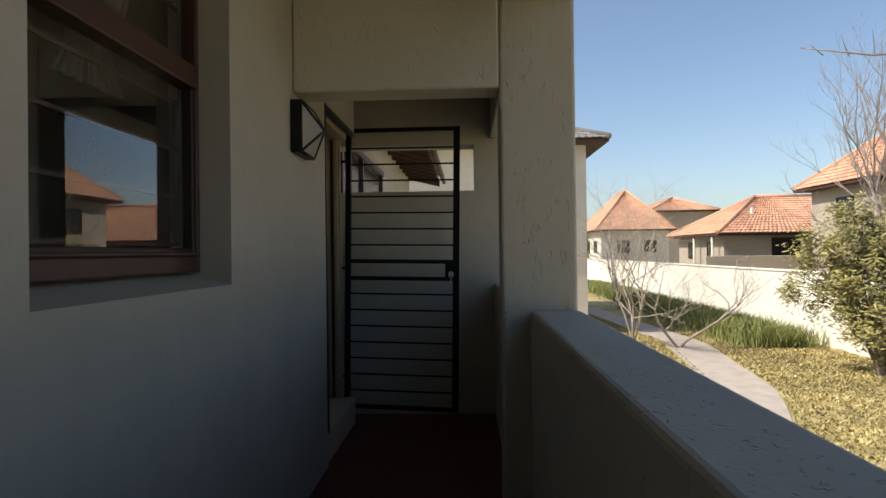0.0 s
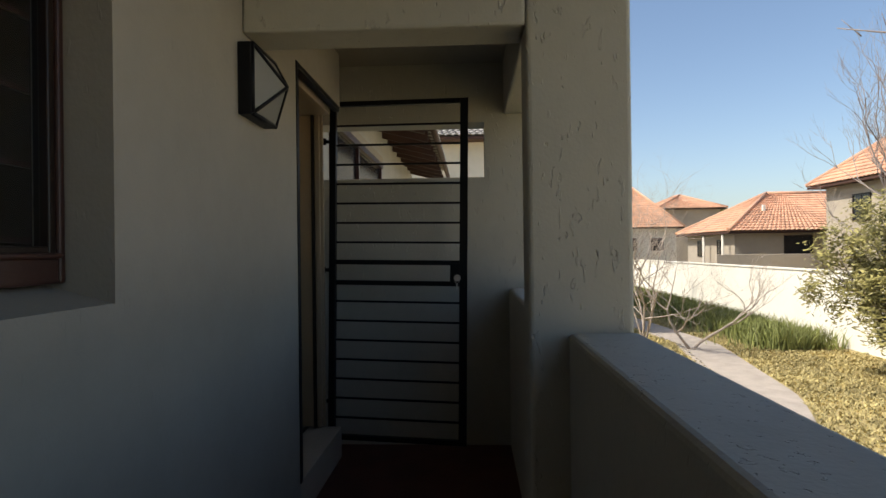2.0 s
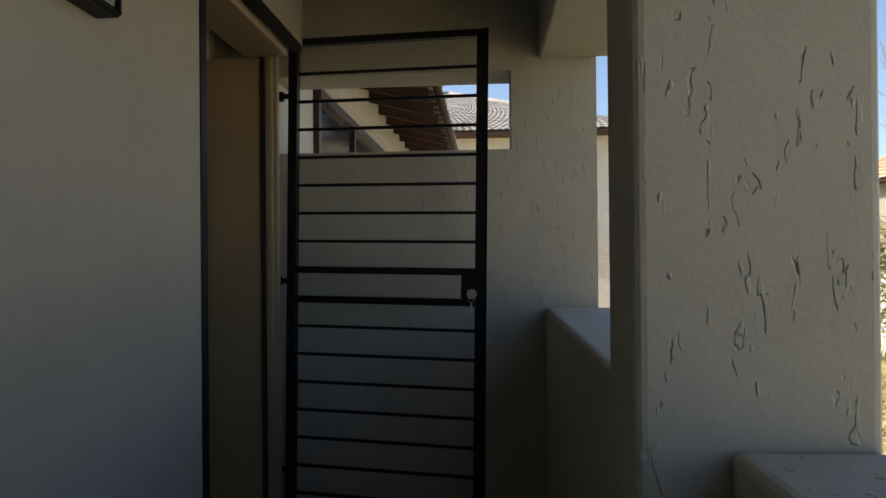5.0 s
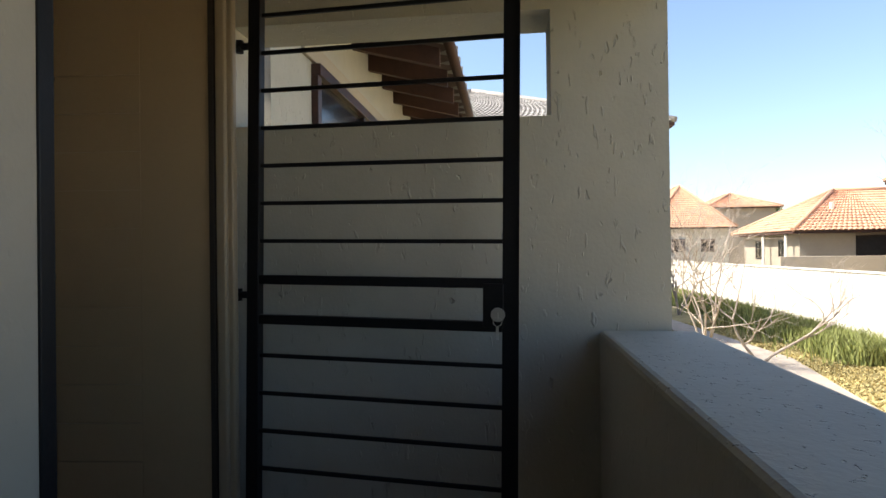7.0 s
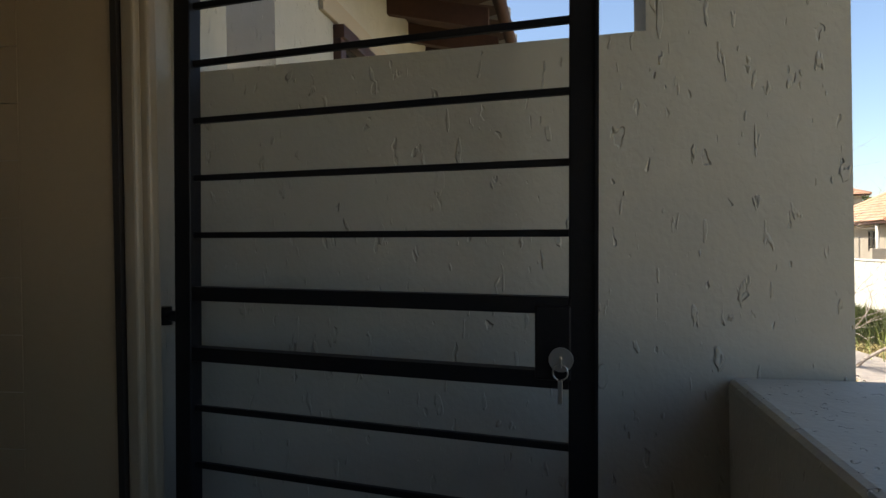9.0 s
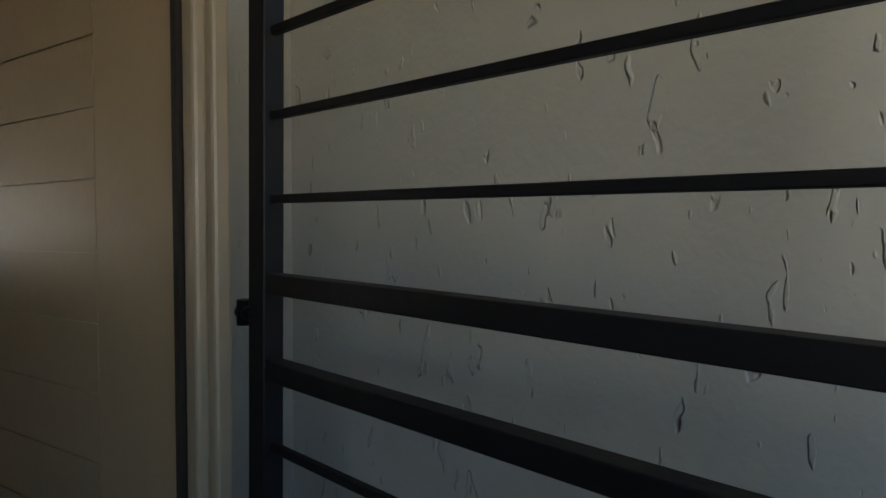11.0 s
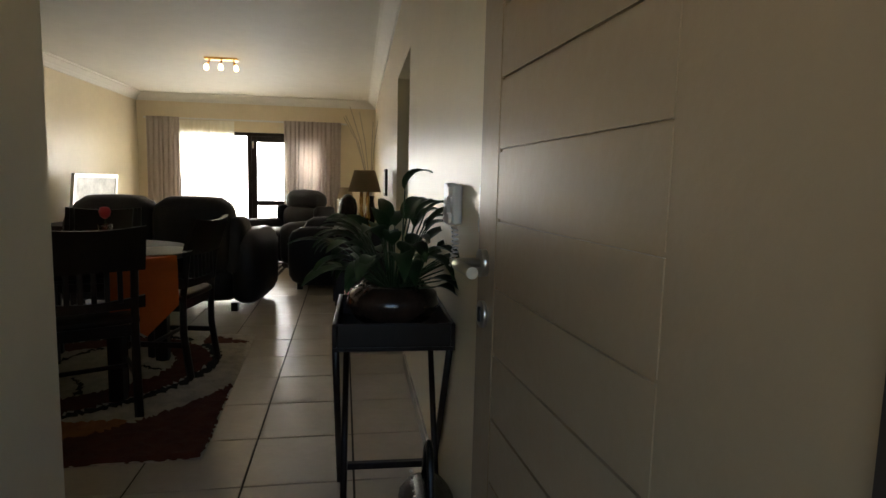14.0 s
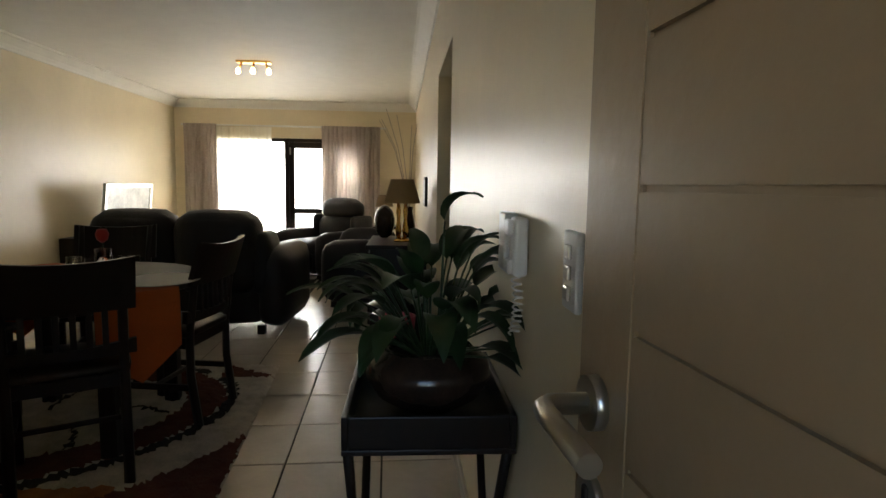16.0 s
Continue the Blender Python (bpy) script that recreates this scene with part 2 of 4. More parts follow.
def sheet(name, verts, faces, material, parent=None, smooth=False):
    """A mesh from computed lists, for what has very many small pieces."""
    me = bpy.data.meshes.new(name)
    me.from_pydata(verts, [], faces)
    if smooth:
        me.shade_smooth()
    me.materials.append(material)
    ob = new(name, me)
    if parent:
        ob.parent = parent
    return ob


def thing(name, m, label, category, group="", kind=""):
    ob = new(name)
    ob.matrix_basis = m
    return tagged(ob, label, category, group, kind)


def structure(name, bm, material, label, category):
    return tagged(part(name, bm, material), label, category, kind="structure")


# The building: plan in metres
WX, RX = -0.55, -0.75          # walkway face and room face of the front wall
DOOR0, DOOR1 = 3.255, 4.165      # door opening along the wall
END = 4.40                     # end wall of the walkway
FL, CE = 0.20, 2.777            # floor and ceiling of the room
LEFT, RIGHT, FAR = -0.02, 4.085, -11.0
SLANT = 0.012                  # the side wall runs slightly inwards
STUB = -1.59
TOP = 3.0

structure("floor_walkway", boxes((WX - 0.2, 0.83, -3.0, END + 0.2, -0.25, 0.0)), M_REDFLOOR, "dark red polished walkway floor", "floor")
wb = boxes((RX, WX, -3.0, 0.87, 0, TOP), (RX, WX, 1.84, DOOR0, 0, TOP), (RX, WX, 0.87, 1.84, 0, 1.185), (RX, WX, 0.87, 1.84, 2.42, TOP),
           (RX, WX, DOOR0, DOOR1, 2.21, TOP))
sill = box(bmesh.new(), RX, WX - 0.002, 0.87, 1.84, 1.185, 1.24)
for v in sill.verts:
    if v.co.x > -0.6 and v.co.z > 1.2:
        v.co.z = 1.188
structure("window_sill_walkway", sill, M_SMOOTH_SHADED, "sloping painted plaster window sill", "sill")
structure("wall_west", wb, M_SMOOTH_SHADED, "smooth cream painted plaster walkway wall, colour darkened for shade", "wall")
structure("wall_stub", boxes((-1.2, -0.80, DOOR1, END, 0, TOP), (-0.80, -0.60, DOOR1 + 0.002, DOOR1 + 0.03, 2.21, TOP)), M_SMOOTH_SHADED, "short cream plaster wall beside the door frame", "wall")
structure("wall_end", boxes((-2.0, 0.765, END, END + 0.22, -2.6, 1.788), (-2.0, 0.765, END, END + 0.22, 2.158, TOP), (0.372, 0.765, END, END + 0.22, 1.788, 2.158), (-2.0, -0.78, END, END + 0.22, 1.788, 2.158)), M_PLASTER,
          "rough gouged cream plaster end wall with a slot opening", "wall")
structure("pillar", boxes((0.475, 0.845, 2.60, 2.80, -2.6, TOP), bevel=0.018, seg=3), M_PLASTER, "rough gouged cream plaster pillar", "pillar")
structure("beam_cross", boxes((WX, 0.475, 2.602, 2.80, 2.10, TOP), bevel=0.012), M_PLASTER, "cream plaster beam across the walkway", "beam")
structure("beam_outer", boxes((0.50, 0.83, 2.80, END, 2.205, TOP), bevel=0.01), M_PLASTER, "cream plaster beam over the walkway opening", "beam")
# this beam is out of view, added to keep skylight off the walkway
structure("beam_south", boxes((0.60, 0.85, -3.0, 2.60, 2.52, TOP), bevel=0.012), M_PLASTER, "unseen plaster beam added over the parapet to block skylight", "beam")
structure("parapet_south", boxes((0.612, 0.862, -3.0, 2.60, -2.6, 1.005), bevel=0.02, seg=3), M_PLASTER, "cream plaster parapet with a worn top", "parapet")
structure("parapet_north", boxes((0.522, 0.85, 2.80, END, -2.6, 1.045), bevel=0.02, seg=3), M_PLASTER, "cream plaster parapet with a chipped top", "parapet")
# the slab south of the beam is out of view, added to shade the walkway
structure("ceiling_walkway", boxes((WX - 0.2, 0.83, 2.80, END, 2.55, 2.6), (WX, 0.86, -3.0, 2.6, 2.80, 2.9)), M_SMOOTH_SHADED, "plain plaster walkway ceiling, front slab unseen and added for shade", "ceiling")
# added wall behind the starting point, never in view, cuts light from the south
structure("wall_south", boxes((WX, 0.81, -3.2, -3.0, 0, TOP)), M_SMOOTH_SHADED, "unseen plain wall added to close the walkway against light", "wall")
structure("door_sill", boxes((RX - 0.02, -0.56, DOOR0, DOOR1, 0.0, 0.194), bevel=0.006), M_TILE, "pale tiled door sill one step up", "sill")

def slanted(bm):
    for v in bm.verts:
        v.co.y += SLANT * (v.co.x + 4.0)
    return bm


# The room
structure("floor", boxes((FAR, RX - 0.02, LEFT, RIGHT, 0.0, FL - 0.006)), M_GROUT, "pale ceramic tile floor with dark joints", "floor")
structure("ceiling", boxes((FAR - 0.2, RX, LEFT - 0.2, RIGHT + 0.2, CE, CE + 0.1)), M_CEIL, "white ceiling", "ceiling")
structure("wall_entry", boxes((STUB, RX, DOOR0 - 0.22, DOOR0 - 0.005, 0, CE)), M_INNER, "cream wall beside the entrance", "wall")
structure("wall_dining", boxes((STUB, STUB + 0.2, LEFT, DOOR0 - 0.22, 0, CE)), M_INNER, "cream wall behind the dining corner", "wall")
structure("wall_left", boxes((FAR, STUB, LEFT - 0.2, LEFT, 0, CE)), M_INNER, "cream painted side wall", "wall")
AR0, AR1, ARZ = -4.0, -5.08, 2.16
structure("wall_right", slanted(boxes((AR0, RX - 0.2, RIGHT, RIGHT + 0.2, 0, CE), (FAR, AR1, RIGHT, RIGHT + 0.2, 0, CE), (AR1, AR0, RIGHT, RIGHT + 0.2, ARZ, CE))), M_INNER, "glossy cream painted wall with a passage opening", "wall")
structure("wall_passage", boxes((AR1 - 0.5, AR0 + 0.5, RIGHT + 1.3, RIGHT + 1.4, 0, CE), (AR1 - 0.6, AR1 - 0.5, RIGHT + 0.2, RIGHT + 1.4, 0, CE), (AR0 + 0.5, AR0 + 0.6, RIGHT + 0.2, RIGHT + 1.4, 0, CE),
          (AR1 - 0.5, AR0 + 0.5, RIGHT + 0.2, RIGHT + 1.3, CE, CE + 0.1), (AR1 - 0.5, AR0 + 0.5, RIGHT, RIGHT + 1.3, 0.1, FL)), M_INNER, "cream passage walls beyond the opening", "wall")
WY0, WY1, WZ1 = 0.62, 3.15, 2.17
structure("wall_far", boxes((FAR - 0.2, FAR, LEFT - 0.2, WY0, 0, CE), (FAR - 0.2, FAR, WY1, RIGHT + 0.2, 0, CE), (FAR - 0.2, FAR, WY0, WY1, WZ1, CE)), M_INNER, "cream wall round the glazed door", "wall")


def cornice_profile(bm, p0, p1, inward):
    a, b, n = Vector(p0), Vector(p1), Vector(inward)
    prof = [(0, -0.085), (0.012, -0.085), (0.016, -0.07), (0.03, -0.05), (0.055, -0.03), (0.075, -0.016), (0.09, -0.012), (0.09, 0), (0, 0)]
    rings = [[bm.verts.new(p + n * 1.5 * u + Vector((0, 0, 1.55 * w))) for u, w in prof] for p in (a, b)]
    for k in range(len(prof)):
        bm.faces.new((rings[0][k], rings[0][(k + 1) % len(prof)], rings[1][(k + 1) % len(prof)], rings[1][k]))
    bm.faces.new(rings[0]), bm.faces.new(rings[1])


bm = bmesh.new()
cornice_profile(bm, (FAR, RIGHT, CE), (RX - 0.2, RIGHT, CE), (0, -1, 0))
slanted(bm)
cornice_profile(bm, (FAR, LEFT, CE), (STUB, LEFT, CE), (0, 1, 0))
cornice_profile(bm, (FAR, LEFT, CE), (FAR, RIGHT, CE), (1, 0, 0))
structure("trim_cornice", bm, M_CEIL, "white moulded cornice", "cornice")
structure("baseboard", slanted(boxes((AR0, RX - 0.25, RIGHT - 0.014, RIGHT, FL, FL + 0.07), (FAR, AR1, RIGHT - 0.014, RIGHT, FL, FL + 0.07), bevel=0.003)), M_TILE, "pale tiled skirting", "skirting")

# Shell of the building that keeps the sun off, roof and eave unseen additions
# the eave strip beyond 0.95 is added to darken the upper walkway wall
structure("roof_own", boxes((FAR - 0.6, 0.95, -3.4, END + 0.4, TOP, TOP + 0.25), (0.95, 1.5, -3.4, 3.3, TOP, TOP + 0.25)), M_ROOFWOOD, "unseen dark roof slab over the flats, eave added for shade", "roof")
structure("wall_below", boxes((FAR - 0.2, 0.5, -3.2, END + 0.2, -2.6, -0.25)), M_PLASTER, "cream plaster storey below", "wall")
structure("wall_kitchen", boxes((-3.0, -2.9, -3.2, LEFT - 0.2, 0, TOP), (-2.9, WX - 0.2, -3.2, -3.0, 0, TOP), (-2.9, RX, -3.0, 2.9, -0.2, -0.1), (-2.9, RX, -3.0, 2.9, 2.7, 2.8), (STUB + 0.2, STUB + 0.25, LEFT - 0.2, 2.9, 0, 2.7)), M_UNLIT, "room behind the window, walls blackened for its dimness", "wall")

# Front door and its frame
DH = (-0.725, 4.153)
df = thing("door_frame", Matrix.Identity(4), "cream painted steel door frame, rebate shade put in as a dark strip", "door frame", kind="structure")
part("jamb", boxes((-0.79, -0.655, DOOR1 - 0.03, DOOR1, FL, 2.205), (-0.705, -0.672, DOOR1 - 0.05, DOOR1 - 0.028, FL, 2.205), bevel=0.006), M_FRAME, df)
part("jamb", boxes((-0.79, -0.60, DOOR0, DOOR0 + 0.045, FL, 2.205), (-0.72, -0.64, DOOR0 + 0.043, DOOR0 + 0.065, FL, 2.205), bevel=0.006), M_FRAME, df)
part("head", boxes((-0.79, -0.60, DOOR0 + 0.045, DOOR1 - 0.045, 2.16, 2.205), bevel=0.006), M_FRAME, df)
# near-black strip drawn in place of the shade in the hinge gap
part("rebate_shadow_gap", boxes((-0.724, -0.709, DOOR1 - 0.055, DOOR1 - 0.031, FL, 2.16)), M_NEARBLACK, df, "dark strip for the shaded rebate gap")

DW = 0.852
door = thing("front_door", pose(DH[0], DH[1], FL + 0.008, 0, 0, 180 + 4.7), "cream painted front door with horizontal grooves, standing open", "door")


def door_leaf():
    """Leaf along +x from the hinge, face towards +y, with shallow grooves cut into the face."""
    bm = bmesh.new()
    g, d = 0.006, 0.005
    xs = [0.0, 0.222, 0.222 + g, DW - 0.107 - g, DW - 0.107, DW]
    zs = [0.0, 0.13]
    for z in [1.195 + 0.1235 * k for k in range(-8, 5)]:
        zs += [z - g / 2, z + g / 2]
    zs += [1.83, 1.945]
    nx, nz = len(xs), len(zs)

    def grooved(i, j):
        rail = zs[j + 1] <= 0.131 or zs[j] >= 1.829
        if rail:
            return False
        return i in (1, 3) or (i == 2 and abs(zs[j + 1] - zs[j] - g) < 1e-6)
    top = 0.036

    def depth(i, j):
        if not (0 <= i < nx - 1 and 0 <= j < nz - 1) or not grooved(i, j):
            return top
        return top - (0.0015 if i in (1, 3) else d)

    def face(*pts):
        bm.faces.new([bm.verts.new(p) for p in pts])
    for i in range(nx - 1):
        for j in range(nz - 1):
            x0, x1, z0, z1 = xs[i], xs[i + 1], zs[j], zs[j + 1]
            y = depth(i, j)
            face((x0, y, z0), (x1, y, z0), (x1, y, z1), (x0, y, z1))
            if y < top:
                for a, b, (p, q) in (((x0, z0), (x0, z1), (i - 1, j)), ((x1, z0), (x1, z1), (i + 1, j)), ((x0, z0), (x1, z0), (i, j - 1)), ((x0, z1), (x1, z1), (i, j + 1))):
                    if depth(p, q) > y:
                        face((a[0], y, a[1]), (b[0], y, b[1]), (b[0], depth(p, q), b[1]), (a[0], depth(p, q), a[1]))
    h = zs[-1]
    face((0, 0, 0), (DW, 0, 0), (DW, 0, h), (0, 0, h))
    for a, b in (((0, 0), (DW, 0)), ((DW, 0), (DW, h)), ((DW, h), (0, h)), ((0, h), (0, 0))):
        face((a[0], 0, a[1]), (b[0], 0, b[1]), (b[0], top, b[1]), (a[0], top, a[1]))
    return bm


part("leaf", door_leaf(), M_DOOR, door)


def lever(parent, x, z, side):
    """Lever handle with a round rose, and a keyhole rose below it."""
    s = side
    y = 0.036 if s > 0 else 0.0
    h = part("handle", tube([(x, y, z), (x, y + s * 0.012, z)], 0.027, 24), M_CHROME, parent, "brushed steel lever handle")
    part("lever", tube([(x, y + s * 0.01, z), (x, y + s * 0.05, z), (x - 0.008, y + s * 0.058, z), (x - 0.02, y + s * 0.06, z), (x - 0.125, y + s * 0.06, z)], 0.0105, 14), M_CHROME, h)
    k = part("keyhole_plate", tube([(x, y, z - 0.10), (x, y + s * 0.008, z - 0.10)], 0.026, 24), M_CHROME, parent, "round steel keyhole plate")
    part("lock_cylinder", boxes((x - 0.006, x + 0.006, y + s * 0.006, y + s * 0.012, z - 0.115, z - 0.085), bevel=0.003), M_NEARBLACK, k)


lever(door, DW - 0.048, 0.985, 1)

# Security gate, folded back across the walkway
GA = (-0.652, 4.197)
gate = thing("security_gate", pose(GA[0], GA[1], 0.107, 0, 1.0, -5.6), "black steel security gate with flat horizontal bars, swung open", "gate")
GW, GH = 0.888, 2.15
part("post", boxes((0.0, 0.042, -0.018, 0.018, 0, GH), bevel=0.003), M_STEEL, gate)
part("post", boxes((GW - 0.05, GW - 0.004, -0.018, 0.018, 0, GH), bevel=0.003), M_STEEL, gate)
part("post_flange", boxes((GW - 0.006, GW, -0.024, -0.018, 0, GH)), M_STEEL, gate)
part("rail", boxes((0.042, GW - 0.05, -0.018, 0.018, GH - 0.03, GH), bevel=0.003), M_STEEL, gate)
part("rail", boxes((0.042, GW - 0.05, -0.018, 0.018, 0, 0.03), bevel=0.003), M_STEEL, gate)
PITCH, G, G2 = 0.1235, 1.130, 1.000
for z in (G, G2):
    part("thick_bar", boxes((0.042, GW - 0.05, -0.015, 0.015, z - 0.015, z + 0.015), bevel=0.002), M_STEEL, gate)
for z in [G + 0.126 + PITCH * k for k in range(7)] + [G2 - 0.119 - PITCH * k for k in range(7)]:
    part("bar", boxes((0.040, GW - 0.048, -0.006, 0.006, z - 0.0065, z + 0.0065), bevel=0.002), M_STEEL, gate)
lb = part("lock_box", boxes((GW - 0.108, GW - 0.045, -0.02, 0.02, G2, G), bevel=0.004), M_STEEL, gate)
part("lock_cylinder", tube([(GW - 0.062, -0.019, G - 0.092), (GW - 0.062, -0.026, G - 0.092)], 0.021, 20), M_CHROME, lb, "round steel lock face")
part("keyring", tube([(GW - 0.062 + 0.013 * math.sin(a * 0.5), -0.033, G - 0.112 - 0.013 * math.cos(a * 0.5)) for a in range(13)], 0.0013, 6), M_CHROME, lb)
part("key", boxes((GW - 0.064, GW - 0.060, -0.036, -0.026, G - 0.105, G - 0.086), (GW - 0.066, GW - 0.058, -0.036, -0.034, G - 0.165, G - 0.125), bevel=0.001), M_CHROME, lb)
for z in (0.24, 1.078, 1.90):
    part("hinge", tube([(-0.052, 0.0, z), (0.006, 0.0, z)], 0.012, 12), M_STEEL, gate)
    part("hinge_pin", tube([(-0.040, 0.0, z - 0.020), (-0.040, 0.0, z + 0.020)], 0.013, 14), M_STEEL, gate)

gs = thing("gate_frame", Matrix.Identity(4), "black steel gate surround fixed to the door opening", "gate frame")
part("strike_post", boxes((-0.585, -0.545, DOOR0 - 0.012, DOOR0 + 0.022, FL, 2.215), bevel=0.003), M_STEEL, gs)
part("head_bar", boxes((-0.585, -0.545, DOOR0 + 0.022, DOOR1 - 0.02, 2.185, 2.215), bevel=0.003), M_STEEL, gs)
for z in (1.28, 1.62, 1.72, 0.7):
    part("bolt", lathe([(0.010, 0), (0.010, 0.008), (0.004, 0.012)], 10, (-0.56, DOOR0 + 0.024, z)), M_STEEL, gs)

# Wall lamp with an angular cage
wl = thing("wall_lamp", pose(WX, 2.685, 1.925), "black angular wall lamp with frosted glass", "wall lamp")
part("back_plate", boxes((0.0, 0.050, -0.13, 0.13, -0.13, 0.13), bevel=0.004), M_STEEL, wl)
corners = [(0.051, y, z) for y, z in ((-0.12, -0.125), (0.12, -0.125), (0.12, 0.125), (-0.12, 0.125))]
apex = (0.135, 0.01, 0.0)
for k in range(4):
    bm = bmesh.new()
    a_, b_ = Vector(corners[k]), Vector(corners[(k + 1) % 4])
    inner = Vector((0.049, 0, 0))
    pts = [bm.verts.new(p) for p in (a_, b_, Vector(apex), inner)]
    for f in ((0, 1, 2), (1, 0, 3), (2, 1, 3), (0, 2, 3)):
        bm.faces.new([pts[q] for q in f])
    part("pane", bm, M_FROST, wl, "frosted glass pane")
    part("cage_bar", tube([a_, apex], 0.007, 6), M_STEEL, wl)
    part("cage_bar", tube([a_, b_], 0.009, 6), M_STEEL, wl)

# Window on the walkway
wx = -0.672
win = thing("window_walkway", Matrix.Identity(4), "red-brown wooden window with dark glass and lace curtains", "window", kind="structure")
y0, y1, z0, z1, tz = 0.88, 1.832, 1.236, 2.41, 1.925
part("window_frame", boxes((wx - 0.05, wx + 0.012, y0, y0 + 0.06, z0, z1), (wx - 0.05, wx + 0.012, y1 - 0.022, y1, z0, z1), (wx - 0.05, wx + 0.012, y0 + 0.06, y1 - 0.022, z0, z0 + 0.06), (wx - 0.05, wx + 0.012, y0 + 0.06, y1 - 0.022, z1 - 0.06, z1), (wx - 0.05, wx + 0.018, y0 + 0.06, y1 - 0.022, tz - 0.035, tz + 0.045), bevel=0.006), M_WOODRED, win)
part("sash_frame", boxes((wx - 0.035, wx + 0.005, y1 - 0.045, y1 - 0.022, z0 + 0.06, tz - 0.035), (wx - 0.035, wx + 0.005, y0 + 0.06, y1 - 0.045, z0 + 0.06, z0 + 0.085), bevel=0.004), M_DARKWOOD, win)
for a, b in ((z0 + 0.06, tz - 0.035), (tz + 0.045, z1 - 0.06)):
    p = part("pane", boxes((wx - 0.02, wx - 0.015, y0 + 0.055, y1 - 0.02, a - 0.005, b + 0.005)), M_GLASS, win)
    p.visible_shadow = False
part("window_sill", boxes((wx - 0.05, wx + 0.022, y0 + 0.06, y1 - 0.022, z0 + 0.058, z0 + 0.07), bevel=0.004), M_WOODRED, win)


def drape(width, height, folds, depth, gather=0.0, pinch=0.0, seg=6, rows=14):
    """Hanging cloth in the yz plane, folds along y; gather narrows it at the given share of its height."""
    bm = bmesh.new()
    n = folds * seg
    grid = []
    for j in range(rows + 1):
        w = j / rows
        squeeze = 1 - pinch * math.exp(-((w - gather) / 0.22) ** 2)
        grid.append([bm.verts.new((depth * (0.6 + 0.4 * w) * math.sin(2 * math.pi * i / seg + 0.9 * math.sin(i * 0.37) + 0.25 * w) + 0.2 * depth * math.sin(i * 1.7 + 3 * w),
                                   width * (i / n - 0.5) * squeeze + 0.006 * math.sin(5 * w + i), -height * w)) for i in range(n + 1)])
    for j in range(rows):
        for i in range(n):
            bm.faces.new((grid[j][i], grid[j][i + 1], grid[j + 1][i + 1], grid[j + 1][i])).smooth = True
    return bm


lc = thing("lace_curtain", pose(-0.80, 1.42, 2.42), "lace curtain gathered behind the window, cloth darkened for the dim room", "curtain")
part("cloth", drape(0.42, 0.62, 9, 0.012, 0.8, 0.55), M_LACE_DIMMED, lc)
vb_ = thing("ribbed_blind", pose(-0.82, 0.98, 2.42), "vertical ribbed blind behind the window, cloth darkened for the dim room", "blind")
part("cloth", drape(0.30, 1.2, 16, 0.008), M_LACE_DIMMED, vb_)
bb = thing("burglar_bars", Matrix.Identity(4), "thin white burglar bars inside the window", "window bars")
for k in range(6):
    part("bar", boxes((-0.745, -0.735, 0.9, 1.82, 1.33 + 0.17 * k, 1.342 + 0.17 * k)), M_WOODRED, bb)

# Room window: glazed folding door, with curtains
gd = thing("window_far", Matrix.Identity(4), "dark framed glazed door to a bright balcony", "glazed door", kind="structure")
fx = FAR - 0.08


def glazed_leaf(a, b):
    part("leaf_frame", boxes((fx, fx + 0.05, a, a + 0.09, FL, WZ1 - 0.06), (fx, fx + 0.05, b - 0.09, b, FL, WZ1 - 0.06), (fx, fx + 0.05, a + 0.09, b - 0.09, WZ1 - 0.16, WZ1 - 0.06), (fx, fx + 0.05, a + 0.09, b - 0.09, FL, FL + 0.16), (fx, fx + 0.05, a + 0.09, b - 0.09, FL + 0.70, FL + 0.79), bevel=0.005), M_DARKWOOD, gd)
    for u, v in ((FL + 0.155, FL + 0.705), (FL + 0.785, WZ1 - 0.155)):
        p = part("pane", boxes((fx + 0.02, fx + 0.026, a + 0.085, b - 0.085, u, v)), M_GLASS, gd)
        p.visible_shadow = False


part("outer_frame", boxes((fx - 0.02, fx + 0.07, WY0, WY0 + 0.05, FL, WZ1), (fx - 0.02, fx + 0.07, WY1 - 0.05, WY1, FL, WZ1), (fx - 0.02, fx + 0.07, WY0 + 0.05, WY1 - 0.05, WZ1 - 0.06, WZ1), bevel=0.005), M_DARKWOOD, gd)
part("mullion", boxes((fx - 0.02, fx + 0.07, 1.78, 1.85, FL, WZ1 - 0.06), bevel=0.005), M_DARKWOOD, gd)
glazed_leaf(1.85, 2.55)
glazed_leaf(2.55, WY1 - 0.05)
part("bolt", boxes((fx + 0.05, fx + 0.062, 1.86, 1.885, 1.90, 2.02), bevel=0.003), M_CHROME, gd)
cl = thing("curtain", pose(FAR + 0.10, 0.43, 2.38), "taupe pleated curtain hung from a rail", "curtain", "curtains")
part("cloth", drape(0.54, 2.14, 7, 0.035, 1.0, 0.2), M_CURTAIN, cl)
cr = thing("curtain", pose(FAR + 0.10, 2.91, 2.38), "taupe pleated curtain hung from a rail", "curtain", "curtains")
part("cloth", drape(0.98, 2.14, 13, 0.035), M_CURTAIN, cr)
sh = thing("sheer_curtain", pose(FAR + 0.06, 1.12, 2.34), "white sheer curtain glowing with daylight", "curtain")
part("cloth", drape(0.92, 2.05, 14, 0.015), M_SHEER, sh)
rail = thing("curtain_rail", Matrix.Identity(4), "white curtain rail above the glazed door", "curtain rail")
